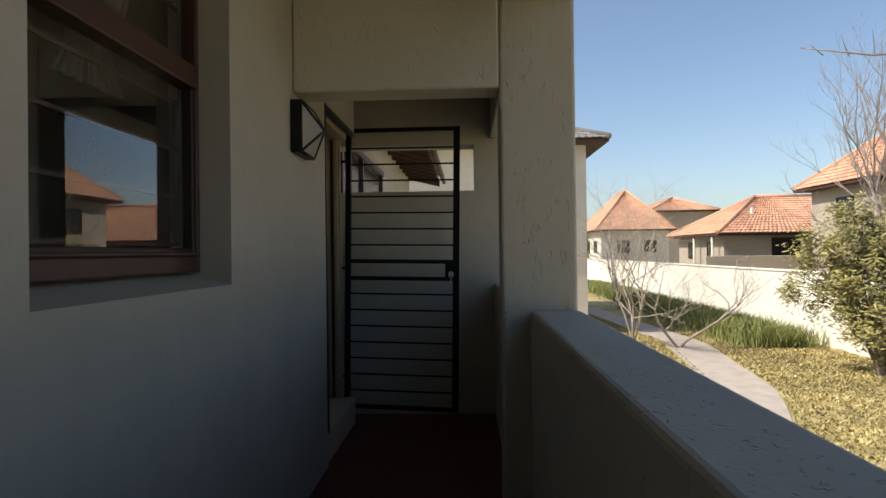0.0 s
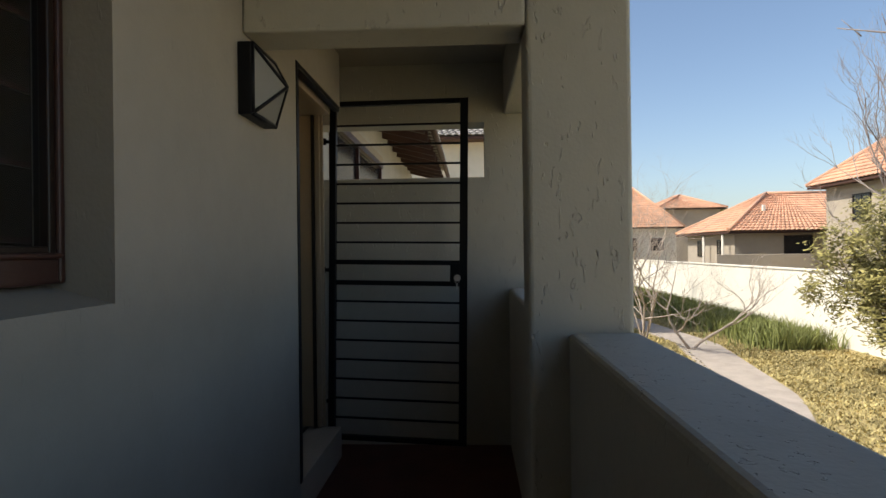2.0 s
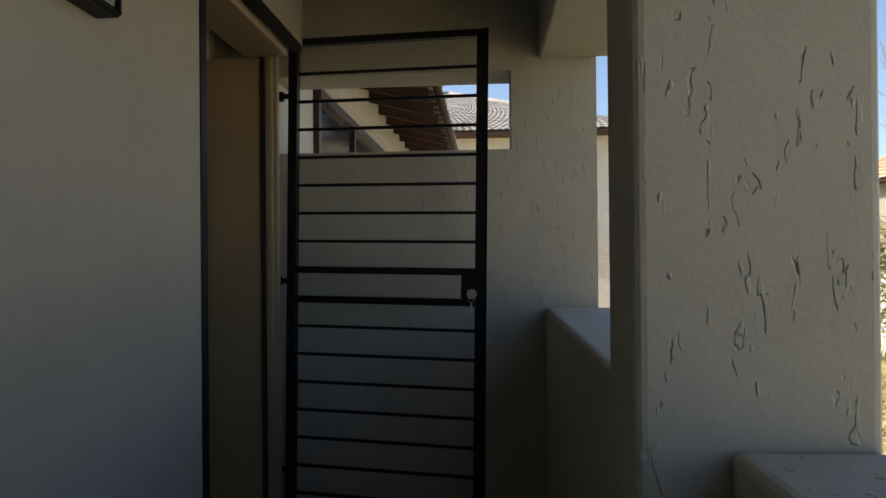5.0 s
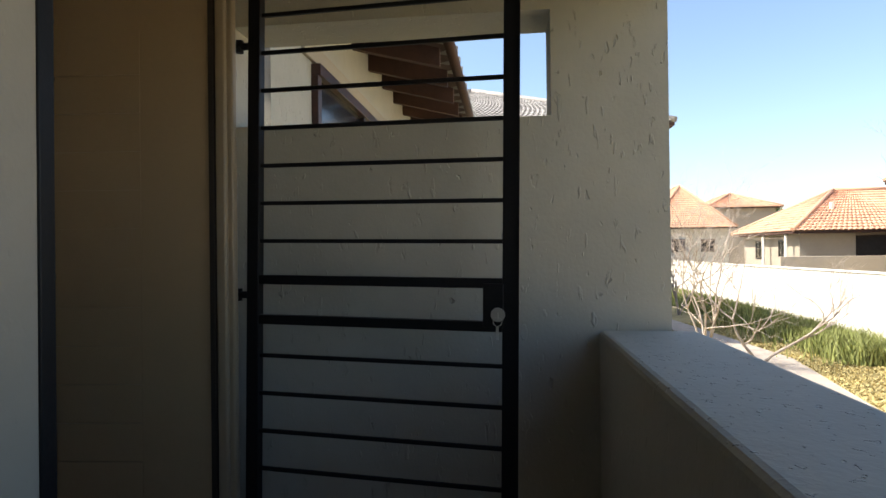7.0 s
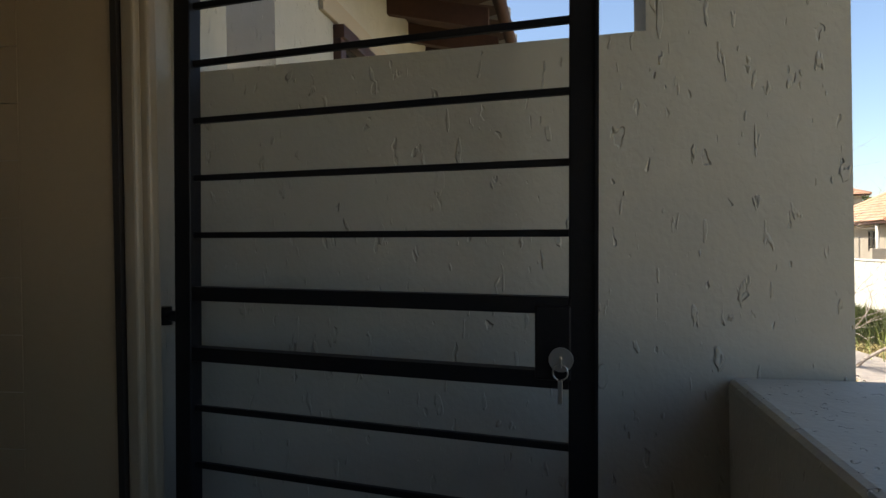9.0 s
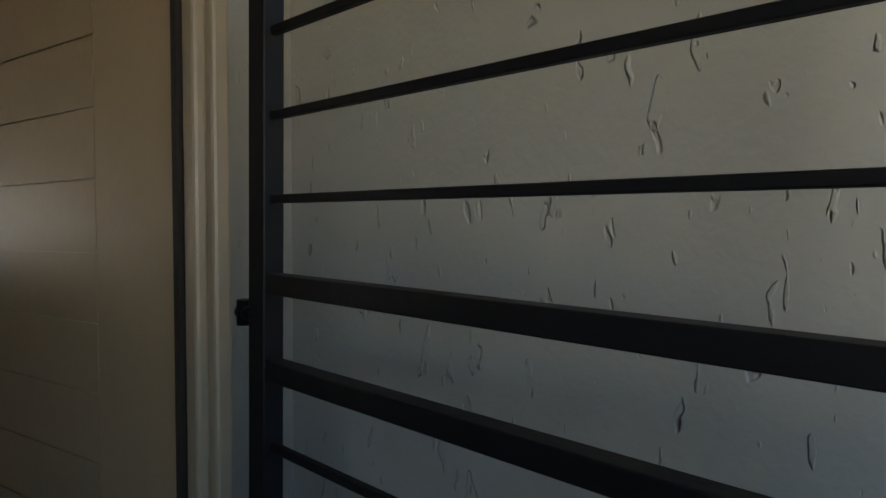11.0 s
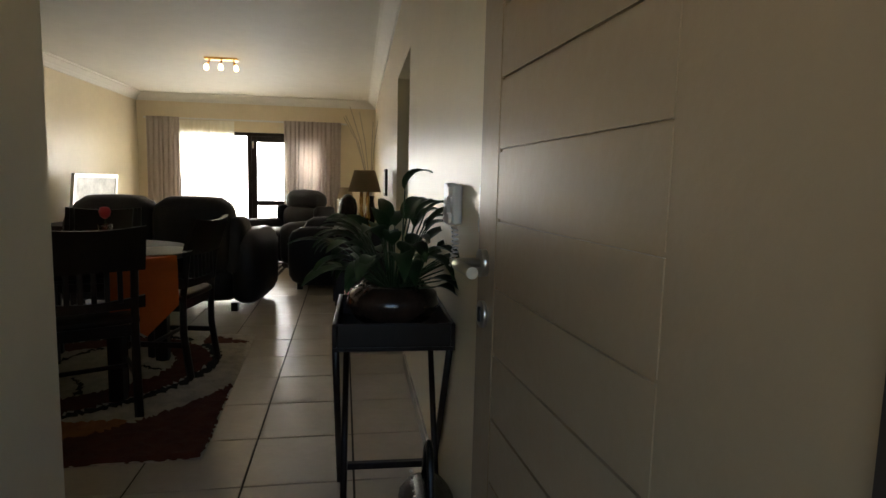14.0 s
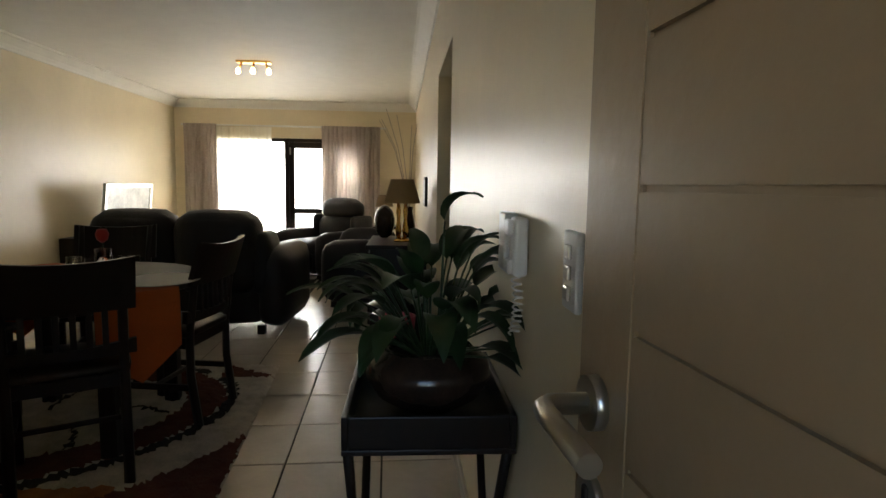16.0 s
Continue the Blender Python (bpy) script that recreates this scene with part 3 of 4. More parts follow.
part("track", boxes((FAR + 0.02, FAR + 0.05, 0.1, 3.5, 2.35, 2.38), bevel=0.004), M_WHITEPLASTIC, rail)
# emissive sheet added outside to stand in for the blown-out daylight
back = structure("backdrop_balcony", boxes((FAR - 4.0, FAR - 3.95, -3.0, 7.0, -1.0, 6.0)), glow("daylight_glow", (1.0, 0.98, 0.93), 2.2), "glowing sheet in place of the daylight beyond the balcony", "backdrop")
lamp = new("daylight", bpy.data.lights.new("daylight", "AREA"))
lamp.data.shape, lamp.data.size, lamp.data.size_y, lamp.data.energy, lamp.data.color = "RECTANGLE", 2.4, 1.8, 7, (0.93, 0.97, 1.0)
lamp.data.spread = radians(125)
lamp.matrix_world = look((FAR - 0.35, 1.9, 1.25), (FAR + 3, 1.9, 1.1))

# Ceiling spotlights
cs = thing("ceiling_spotlight", pose(-7.8, 2.12, CE), "brass ceiling light with three small lit spots", "ceiling light")
part("plate", boxes((-0.06, 0.06, -0.19, 0.19, -0.025, 0), bevel=0.006), M_BRASS, cs)
M_BULB = glow("warm_bulb", (1.0, 0.72, 0.36), 3.5)
for k, (dy, dx) in enumerate(((-0.17, 0.03), (0.0, 0.05), (0.17, 0.02))):
    part("arm", tube([(0, dy * 0.8, -0.02), (dx, dy * 0.9, -0.08)], 0.012, 8), M_BRASS, cs)
    part("bulb", lathe([(0.012, 0), (0.024, -0.02), (0.030, -0.045), (0.024, -0.065), (0.008, -0.072)], 14, (dx, dy, -0.08)), M_BULB, cs, "lit frosted bulb")

# Tray table by the wall
tt = thing("tray_table", pose(-2.39, 3.914, FL), "black folding butler tray table against the wall", "side table")
tz0, tz1, hx, hy = 0.635, 0.72, 0.24, 0.186
tray = part("tray", boxes((-hx, hx, -hy, hy, tz0, tz0 + 0.012), bevel=0.002), M_DARKWOOD, tt)
for d in ((-hx, hx, -hy, -hy + 0.014, tz0 + 0.012, tz1), (-hx, hx, hy - 0.014, hy, tz0 + 0.012, tz1), (-hx, -hx + 0.014, -hy + 0.014, hy - 0.014, tz0 + 0.012, tz1), (hx - 0.014, hx, -hy + 0.014, hy - 0.014, tz0 + 0.012, tz1)):
    part("tray_side", boxes(d, bevel=0.003), M_DARKWOOD, tray)
for y in (-hy + 0.02, hy - 0.02):
    for s in (-1, 1):
        yy = y - 0.012 * s * (1 if y > 0 else -1)
        part("leg", tube([(s * (hx - 0.05), yy, 0.0), (-s * (hx - 0.05), yy, tz0)], 0.014, 4), M_DARKWOOD, tt)
for s in (-1, 1):
    part("crossbar", boxes((s * (hx - 0.075) - 0.012, s * (hx - 0.075) + 0.012, -hy + 0.02, hy - 0.02, 0.06, 0.085), bevel=0.002), M_DARKWOOD, tt)

# Pot plant on the tray
PP = (-2.40, 3.92, FL + 0.648)
pot = thing("pot_plant", pose(*PP), "leafy green peace lily in a round dark glazed bowl", "plant")
part("bowl", lathe([(0.07, 0), (0.085, 0.01), (0.13, 0.04), (0.158, 0.085), (0.15, 0.125), (0.115, 0.15), (0.108, 0.158), (0.098, 0.15), (0.09, 0.13), (0.02, 0.128)], 36), M_POT, pot, "round glazed bowl")
part("soil", lathe([(0.01, 0.12), (0.1, 0.138), (0.05, 0.142), (0.01, 0.142)], 20), M_SOIL, pot)


def lily_leaf(rng, az, reach, rise, size, droop):
    """A curved stalk and a pointed, drooping, folded blade."""
    bm = bmesh.new()
    d = Vector((math.cos(az), math.sin(az), 0))
    side = Vector((-math.sin(az), math.cos(az), 0))
    base = Vector((0.03 * math.cos(az), 0.03 * math.sin(az), 0.13))
    tip = base + d * reach + Vector((0, 0, rise))
    stalk = [base + (tip - base) * k + Vector((0, 0, 0.10 * rise * math.sin(math.pi * k))) for k in (0, 0.25, 0.5, 0.75, 1.0)]
    tube_into(bm, stalk, 0.004, 5, 0.0025)
    n = 9
    ang0 = math.atan2(rise * 0.6, reach + 0.02)
    p = tip.copy()
    rows = []
    for k in range(n + 1):
        u = k / n
        w = size * 0.21 * (math.sin(math.pi * min(1, u ** 0.72)) ** 0.9) * (1 - 0.25 * u) + 0.0008
        a = ang0 - droop * u
        up = (-d * math.sin(a) + Vector((0, 0, math.cos(a))))
        wave = 0.05 * size * math.sin(7 * u + az)
        rows.append([bm.verts.new(p + side * w * s + up * (abs(s) * w * 0.35) + up * wave * s * 0.3) for s in (-1, -0.5, 0, 0.5, 1)])
        p = p + (d * math.cos(a) + Vector((0, 0, math.sin(a)))) * size / n
    for r0, r1 in zip(rows, rows[1:]):
        for k in range(4):
            bm.faces.new((r0[k], r0[k + 1], r1[k + 1], r1[k])).smooth = True
    return bm


rng = random.Random(5)
for k in range(64):
    az = 2 * math.pi * (k * 0.381966) + rng.uniform(-0.2, 0.2)
    low = rng.random()
    part("leaf", lily_leaf(rng, az, 0.04 + 0.11 * low + rng.uniform(0, 0.035), 0.22 - 0.16 * low + rng.uniform(-0.03, 0.04), rng.uniform(0.13, 0.20), rng.uniform(0.9, 1.9)), M_LEAF, pot)
part("leaf", lily_leaf(rng, 1.0, 0.01, 0.34, 0.14, 2.0), M_LEAF, pot)
part("leaf", lily_leaf(rng, 1.9, 0.08, 0.25, 0.12, 1.1), M_LEAF, pot)

# Intercom and switches on the wall
ic = thing("intercom", pose(-2.11, RIGHT + 0.02, 1.283), "white intercom handset on the wall", "intercom")
part("cradle", boxes((-0.20, -0.12, -0.03, 0, -0.066, 0.064), bevel=0.005), M_WHITEPLASTIC, ic)
hs = part("handset", boxes((-0.06, -0.005, -0.03, 0, -0.06, 0.06), bevel=0.008, seg=3), M_WHITEPLASTIC, ic)
part("earpiece", boxes((-0.055, -0.01, -0.042, -0.029, 0.022, 0.055), bevel=0.005, seg=3), M_WHITEPLASTIC, hs)
part("mouthpiece", boxes((-0.055, -0.01, -0.042, -0.029, -0.055, -0.025), bevel=0.005, seg=3), M_WHITEPLASTIC, hs)
part("cord", tube([(-0.03 + 0.012 * math.cos(a * 0.9) + 0.03 * math.sin(a * 0.05), -0.02 + 0.01 * math.sin(a * 0.9), -0.06 - 0.0018 * a) for a in range(70)], 0.0022, 5), M_WHITEPLASTIC, ic)
sw = thing("light_switch", pose(-1.80, RIGHT + 0.024, 1.283), "white light switch plate with rockers", "light switch")
part("plate", boxes((-0.035, 0.035, -0.012, 0, -0.058, 0.058), bevel=0.004), M_WHITEPLASTIC, sw)
for z in (0.028, -0.002, -0.032):
    part("rocker", boxes((-0.012, 0.012, -0.018, -0.011, z - 0.011, z + 0.011), bevel=0.003), M_CHROME, sw)

# Bag standing on the floor by the door
bag = thing("handbag", pose(-2.02, 4.0, FL), "shiny black studded handbag on the floor", "bag")
part("body", cushion(-0.15, 0.15, -0.07, 0.09, 0.0, 0.26, 0.07, 0.01), M_LEATHERBAG, bag)
part("strap", tube([(-0.1 + 0.2 * k / 10, 0.01, 0.24 + 0.16 * math.sin(math.pi * k / 10)) for k in range(11)], 0.011, 8), M_LEATHERBAG, bag)
for k in range(9):
    part("stud", lathe([(0.006, 0), (0.005, 0.004), (0.001, 0.006)], 8, (-0.12 + 0.03 * k, -0.03, 0.255)), M_CHROME, bag)

# Dining table
TC = (-3.80, 2.27)
table = thing("dining_table", pose(*TC, FL), "dark wooden oval dining table", "dining table")


def oval(rx, ry, z0, z1, sides=48, bevel=0.006):
    return lathe([(1 - 0.02, z0), (1, z0 + bevel), (1, z1 - bevel), (1 - 0.015, z1)], sides)


def scaled(bm, sx, sy):
    for v in bm.verts:
        v.co.x *= sx
        v.co.y *= sy
    return bm


part("tabletop", scaled(oval(1, 1, 0.71, 0.74), 0.62, 0.58), M_DARKWOOD, table)
part("apron", scaled(oval(1, 1, 0.64, 0.71), 0.46, 0.43), M_DARKWOOD, table)
for x in (-0.33, 0.33):
    for y in (-0.32, 0.32):
        part("leg", boxes((x - 0.035, x + 0.035, y - 0.035, y + 0.035, 0, 0.68), bevel=0.006), M_DARKWOOD, table)


def runner(length, width, drop, z):
    """Cloth laid over a table and hanging down at both ends to a point."""
    bm = bmesh.new()
    prof = [(-length / 2 - 0.012, z - drop), (-length / 2 - 0.01, z - 0.06), (-length / 2 - 0.004, z), (0, z + 0.004), (length / 2 + 0.004, z), (length / 2 + 0.01, z - 0.06), (length / 2 + 0.012, z - drop)]
    rows = [[bm.verts.new((w * width / 2, y, zz - (0.13 * (1 - abs(w)) if abs(y) > length / 2 + 0.011 else 0) + (0.0))) for w in (-1, -0.5, 0, 0.5, 1)] for y, zz in prof]
    for a, b in zip(rows, rows[1:]):
        for k in range(4):
            bm.faces.new((a[k], a[k + 1], b[k + 1], b[k]))
    return bm


tr = thing("table_runner", pose(*TC, FL, 0, 0, -38), "orange table runner hanging over the table edge", "table runner")
part("cloth", runner(1.20, 0.36, 0.26, 0.743), M_ORANGE, tr)
plm = thing("placemat", pose(-3.72, 2.72, FL + 0.7485), "round white lace placemat on the table", "placemat", "placemats")
part("cloth", scaled(lathe([(1, 0), (0.99, 0.003)], 30), 0.20, 0.17), M_WHITE, plm)
copy_thing(plm, pose(-3.86, 2.22, FL + 0.7485))
vase = thing("glass_vase", pose(-3.80, 2.42, FL + 0.752), "small clear glass vase with a red rose", "vase")
part("body", lathe([(0.028, 0), (0.034, 0.01), (0.03, 0.05), (0.036, 0.13), (0.033, 0.13), (0.027, 0.05), (0.028, 0.012), (0.005, 0.01)], 20), M_GLASS, vase)
part("stem", tube([(0, 0, 0.02), (0.004, 0.002, 0.1), (-0.006, 0.0, 0.17)], 0.003, 6), M_LEAF, vase)
fl = lathe([(0.006, 0.16), (0.024, 0.175), (0.03, 0.2), (0.022, 0.222), (0.008, 0.226)], 14)
part("bloom", fl, M_RED, vase, "red rose bloom")
gls = thing("drinking_glass", pose(-3.72, 2.33, FL + 0.752), "clear drinking glass on the table", "glass")
part("body", lathe([(0.026, 0), (0.028, 0.004), (0.034, 0.1), (0.032, 0.1), (0.026, 0.008), (0.004, 0.007)], 20), M_GLASS, gls)
nap = thing("paper_napkin", pose(-3.62, 2.30, FL + 0.752, 0, 0, 25), "folded white paper napkin", "napkin")
part("paper", boxes((-0.05, 0.05, -0.03, 0.03, 0, 0.006), (-0.035, 0.045, -0.028, 0.03, 0.006, 0.011), bevel=0.002), M_WHITE, nap)


def dining_chair(m):
    """Back towards -x in its own space, so that it faces +x."""
    c = thing("dining_chair", m, "dark-stained wooden dining chair with a slatted back", "chair", "chairs round the table")
    part("seat", cushion(-0.21, 0.22, -0.215, 0.215, 0.44, 0.485, 0.018, 0.006), M_DARKWOOD, c)
    part("apron", boxes((-0.19, 0.19, -0.195, 0.195, 0.385, 0.44), bevel=0.006), M_DARKWOOD, c)
    for y in (-0.19, 0.19):
        part("front_leg", boxes((0.16, 0.20, y - 0.02, y + 0.02, 0, 0.39), bevel=0.005), M_DARKWOOD, c)
        part("back_post", tube([(-0.23, y, 0), (-0.195, y, 0.25), (-0.195, y, 0.45), (-0.225, y, 0.7), (-0.285, y * 1.04, 0.9)], 0.022, 6, 0.018), M_DARKWOOD, c)
        part("side_stretcher", boxes((-0.2, 0.18, y - 0.01, y + 0.01, 0.18, 0.21), bevel=0.003), M_DARKWOOD, c)
    part("stretcher", boxes((-0.02, 0.0, -0.19, 0.19, 0.185, 0.205), bevel=0.003), M_DARKWOOD, c)

    def curved(za, zb, xa, xb):
        bm = bmesh.new()
        n = 10
        rows = []
        for k in range(n + 1):
            y = -0.235 + 0.47 * k / n
            bow = 0.028 * (1 - (y / 0.235) ** 2)
            lift = 0.018 * (y / 0.235) ** 2
            rows.append([bm.verts.new(p) for p in ((xa - bow - 0.012, y, za), (xa - bow + 0.012, y, za), (xb - bow + 0.012, y, zb + lift), (xb - bow - 0.012, y, zb + lift))])
        for a, b in zip(rows, rows[1:]):
            for k in range(4):
                bm.faces.new((a[k], a[(k + 1) % 4], b[(k + 1) % 4], b[k]))
        bm.faces.new(rows[0]), bm.faces.new(rows[-1])
        return bm
    part("top_rail", curved(0.70, 0.89, -0.222, -0.285), M_DARKWOOD, c)
    part("lower_rail", curved(0.52, 0.56, -0.197, -0.2), M_DARKWOOD, c)
    for k in range(6):
        y = -0.13 + 0.052 * k
        part("back_slat", boxes((-0.235, -0.222, y - 0.011, y + 0.011, 0.55, 0.715), bevel=0.003), M_DARKWOOD, c)
    return c


ch = dining_chair(pose(-3.33, 2.50, FL + 0.018, 0, 0, 209.5))
copy_thing(ch, pose(-3.97, 2.66, FL + 0.018, 0, 0, 262))
copy_thing(ch, pose(-4.52, 2.06, FL + 0.018, 0, 0, 12))
copy_thing(ch, pose(-3.72, 1.72, FL + 0.018, 0, 0, 88))

# Shaggy dining rug, with a swirl pattern
rug = thing("shag_rug", pose(-3.72, 2.20, FL, 0, 0, 4), "shaggy rug with russet swirls on a pale ground", "rug")
RXH, RYH = 0.98, 0.90


def pile(inside, step=0.02):
    """A tufted patch over the cells where inside(x, y) holds; neighbouring patches meet without gaps."""
    n, m = int(2 * RXH / step), int(2 * RYH / step)
    rr = random.Random(3)
    grid = [[(-RXH + i * step + rr.uniform(-0.008, 0.008), -RYH + j * step + rr.uniform(-0.008, 0.008), rr.uniform(0.012, 0.026)) for j in range(m + 1)] for i in range(n + 1)]
    verts, faces, seen = [], [], {}

    def vert(i, j):
        if (i, j) not in seen:
            seen[i, j] = len(verts)
            x, y, z = grid[i][j]
            verts.append((x, y, 0.004 if i in (0, n) or j in (0, m) else z))
        return seen[i, j]
    for i in range(n):
        for j in range(m):
            if inside(-RXH + (i + 0.5) * step, -RYH + (j + 0.5) * step):
                faces.append((vert(i, j), vert(i + 1, j), vert(i + 1, j + 1), vert(i, j + 1)))
    return verts, faces


def rug_zone(x, y):
    r = math.hypot(x * 0.9 + 0.15, y + 0.1)
    a = math.atan2(y + 0.1, x + 0.15)
    w = r + 0.10 * math.sin(2 * a + 0.6)
    if x < -0.72 and y > 0.50:
        return "red" if (x + 0.72) * -1.4 + (y - 0.5) < 0.42 and (y - 0.5) > 0.08 else "pale"
    if 0.52 < w < 0.72 or w > 1.02:
        return "red"
    if abs(w - 0.76) < 0.03 or (0.2 < w < 0.5 and abs(math.sin(2.5 * a + 4 * r)) < 0.12):
        return "black"
    if x > 0.55 and w > 0.8 and y < 0.5:
        return "orange"
    return "pale"


for zone, mm in (("pale", M_RUG), ("red", M_RUGRED), ("black", M_RUGBLACK), ("orange", M_RUGORANGE)):
    v, f = pile(lambda x, y: rug_zone(x, y) == zone)
    p = sheet({"pale": "pale_field", "red": "russet_swirl", "black": "black_line", "orange": "orange_field"}[zone], v, f, mm, rug, True)
    p["kind"] = "stuff"
part("backing", boxes((-RXH, RXH, -RYH, RYH, 0, 0.006)), M_RUG, rug)

# Leather seats
def recliner_sofa(m):
    """Two-seater facing -x, seen from its back."""
    s = thing("leather_sofa", m, "dark leather two-seat recliner sofa seen from its back", "sofa")
    part("base", cushion(-0.85, 0.02, -0.68, 0.68, 0.06, 0.42, 0.08), M_LEATHER, s)
    for y in (-0.34, 0.34):
        b = part("backrest", cushion(-0.28, 0.06, y - 0.335, y + 0.335, 0.30, 0.89, 0.12, 0.02), M_LEATHER, s)
        b.matrix_basis = pose(0, 0, 0, 0, 4, 0)
        part("headrest", cushion(-0.20, 0.10, y - 0.325, y + 0.325, 0.64, 0.895, 0.11, 0.02), M_LEATHER, s)
        part("seat_cushion", cushion(-0.92, -0.22, y - 0.3, y + 0.3, 0.36, 0.52, 0.07, 0.02), M_LEATHER, s)
    for y in (-0.77, 0.77):
        part("armrest", cushion(-0.92, 0.02, y - 0.13, y + 0.13, 0.05, 0.64, 0.11, 0.015), M_LEATHER, s)
        part("side_wing", cushion(-0.30, 0.045, y * 0.9 - 0.09, y * 0.9 + 0.09, 0.3, 0.76, 0.08), M_LEATHER, s)
    for x in (-0.8, -0.05):
        for y in (-0.68, 0.68):
            part("foot", boxes((x - 0.03, x + 0.03, y - 0.03, y + 0.03, 0, 0.07), bevel=0.004), M_DARKWOOD, s)
    return s


recliner_sofa(pose(-5.6, 2.05, FL, 0, 0, -4) @ Matrix.Diagonal((1, 0.96, 1.085, 1)))


def recliner(m, label):
    """Armchair facing -y in its own space."""
    s = thing("leather_armchair", m, label, "armchair", "leather recliners")
    part("base", cushion(-0.36, 0.36, -0.42, 0.36, 0.06, 0.36, 0.08), M_LEATHER, s)
    part("seat_cushion", cushion(-0.28, 0.28, -0.48, 0.2, 0.30, 0.49, 0.07, 0.02), M_LEATHER, s)
    part("footrest", cushion(-0.28, 0.28, -0.52, -0.42, 0.1, 0.36, 0.045, 0.01), M_LEATHER, s)
    for a, b, t in ((0.42, 0.78, 0.0), (0.74, 1.00, 0.05)):
        part("backrest" if a < 0.7 else "headrest", cushion(-0.32, 0.32, 0.12 + t, 0.40 + t, a, b, 0.1, 0.03), M_LEATHER, s)
    for x in (-0.38, 0.38):
        part("back_wing", cushion(x - 0.06, x + 0.06, 0.12, 0.48, 0.3, 0.80, 0.055), M_LEATHER, s)
    for x in (-0.42, 0.42):
        part("armrest", cushion(x - 0.12, x + 0.12, -0.46, 0.3, 0.05, 0.60, 0.1, 0.015), M_LEATHER, s)
    for x in (-0.33, 0.33):
        for y in (-0.36, 0.3):
            part("foot", boxes((x - 0.03, x + 0.03, y - 0.03, y + 0.03, 0, 0.07), bevel=0.004), M_DARKWOOD, s)
    return s


rec = recliner(pose(-8.7, 2.78, FL, 0, 0, 48), "dark leather recliner armchair before the curtains")
ot = thing("leather_ottoman", pose(-6.95, 3.37, FL) @ Matrix.Diagonal((1, 1, 1.08, 1)), "dark leather low seat beside the cabinet", "seat")
part("base", cushion(-0.40, 0.34, -0.30, 0.34, 0.05, 0.46, 0.09, 0.015), M_LEATHER, ot)
part("armrest", cushion(0.14, 0.38, -0.33, 0.36, 0.05, 0.60, 0.1, 0.02), M_LEATHER, ot)
part("armrest", cushion(-0.62, -0.38, -0.25, 0.38, 0.05, 0.66, 0.1, 0.02), M_LEATHER, ot)
part("seat_cushion", cushion(-0.40, 0.16, -0.28, 0.32, 0.42, 0.56, 0.06, 0.02), M_LEATHER, ot)
for x in (-0.5, 0.3):
    for y in (-0.22, 0.28):
        part("foot", boxes((x - 0.03, x + 0.03, y - 0.03, y + 0.03, 0, 0.06), bevel=0.003), M_DARKWOOD, ot)

# Small patterned rug
r2 = thing("patterned_rug", pose(-7.5, 2.2, FL), "dark brown rug with pale rectangles", "rug")
part("pile", boxes((-1.1, 1.0, -0.9, 0.6, 0, 0.012), bevel=0.004), M_RUGBLACK, r2)
for x, y, a, b, mm in ((-0.6, 0.35, 0.22, 0.1, M_RUG), (-0.2, 0.42, 0.16, 0.08, M_RUGRED), (0.3, 0.35, 0.25, 0.1, M_RUGRED), (0.65, 0.42, 0.14, 0.07, M_RUG), (-0.85, 0.45, 0.1, 0.06, M_RUG), (0.0, 0.1, 0.3, 0.12, M_RUGRED)):
    part("motif", boxes((x - a, x + a, y - b, y + b, 0.012, 0.0165), bevel=0.001), mm, r2)
part("border", boxes((-1.08, 0.98, 0.545, 0.565, 0.012, 0.016)), M_RUG, r2)

# Cabinet with lamp, twigs, helmet-shaped ornament
cab = thing("dark_cabinet", pose(-5.95, 3.79, FL), "dark wooden cabinet against the wall", "cabinet")
part("body", boxes((-0.42, 0.42, -0.22, 0.23, 0.05, 0.70), bevel=0.006), M_DARKWOOD, cab)
part("top", boxes((-0.45, 0.45, -0.25, 0.24, 0.70, 0.735), bevel=0.006), M_DARKWOOD, cab)
for x in (-0.21, 0.21):
    d = part("door", boxes((x - 0.195, x + 0.195, -0.238, -0.22, 0.09, 0.67), bevel=0.005), M_DARKWOOD, cab)
    part("knob", lathe([(0.004, 0), (0.012, 0.01), (0.004, 0.02)], 10, (x, -0.25, 0.4)), M_BRASS, d)
for x in (-0.36, 0.36):
    for y in (-0.17, 0.18):
        part("foot", boxes((x - 0.03, x + 0.03, y - 0.03, y + 0.03, 0, 0.06), bevel=0.003), M_DARKWOOD, cab)


def table_lamp(m, size, label):
    t = thing("table_lamp", m, label, "table lamp")
    k = size
    part("foot", scaled(lathe([(0.075 * k, 0), (0.08 * k, 0.012 * k), (0.05 * k, 0.03 * k), (0.02 * k, 0.04 * k)], 24), 1, 1), M_BRASS, t)
    for s in (-1, 1):
        part("stem", lathe([(0.018 * k, 0.035 * k), (0.03 * k, 0.10 * k), (0.014 * k, 0.20 * k), (0.022 * k, 0.28 * k), (0.01 * k, 0.40 * k)], 16, (0, 0.032 * k * s, 0)), M_BRASS, t)
    bm = lathe([(0.17 * k, 0.36 * k), (0.105 * k, 0.58 * k)], 32)
    bmesh.ops.delete(bm, geom=[f for f in bm.faces if len(f.verts) > 4], context="FACES")
    part("shade", bm, M_SHADE, t, "brown cloth shade")
    return t


table_lamp(pose(-5.85, 3.82, FL + 0.735), 0.9, "brass table lamp with a brown cloth shade")
st = thing("side_table", pose(-9.7, 3.52, FL), "small dark wooden side table in the corner", "side table")
part("top", boxes((-0.25, 0.25, -0.25, 0.25, 0.56, 0.6), bevel=0.006), M_DARKWOOD, st)
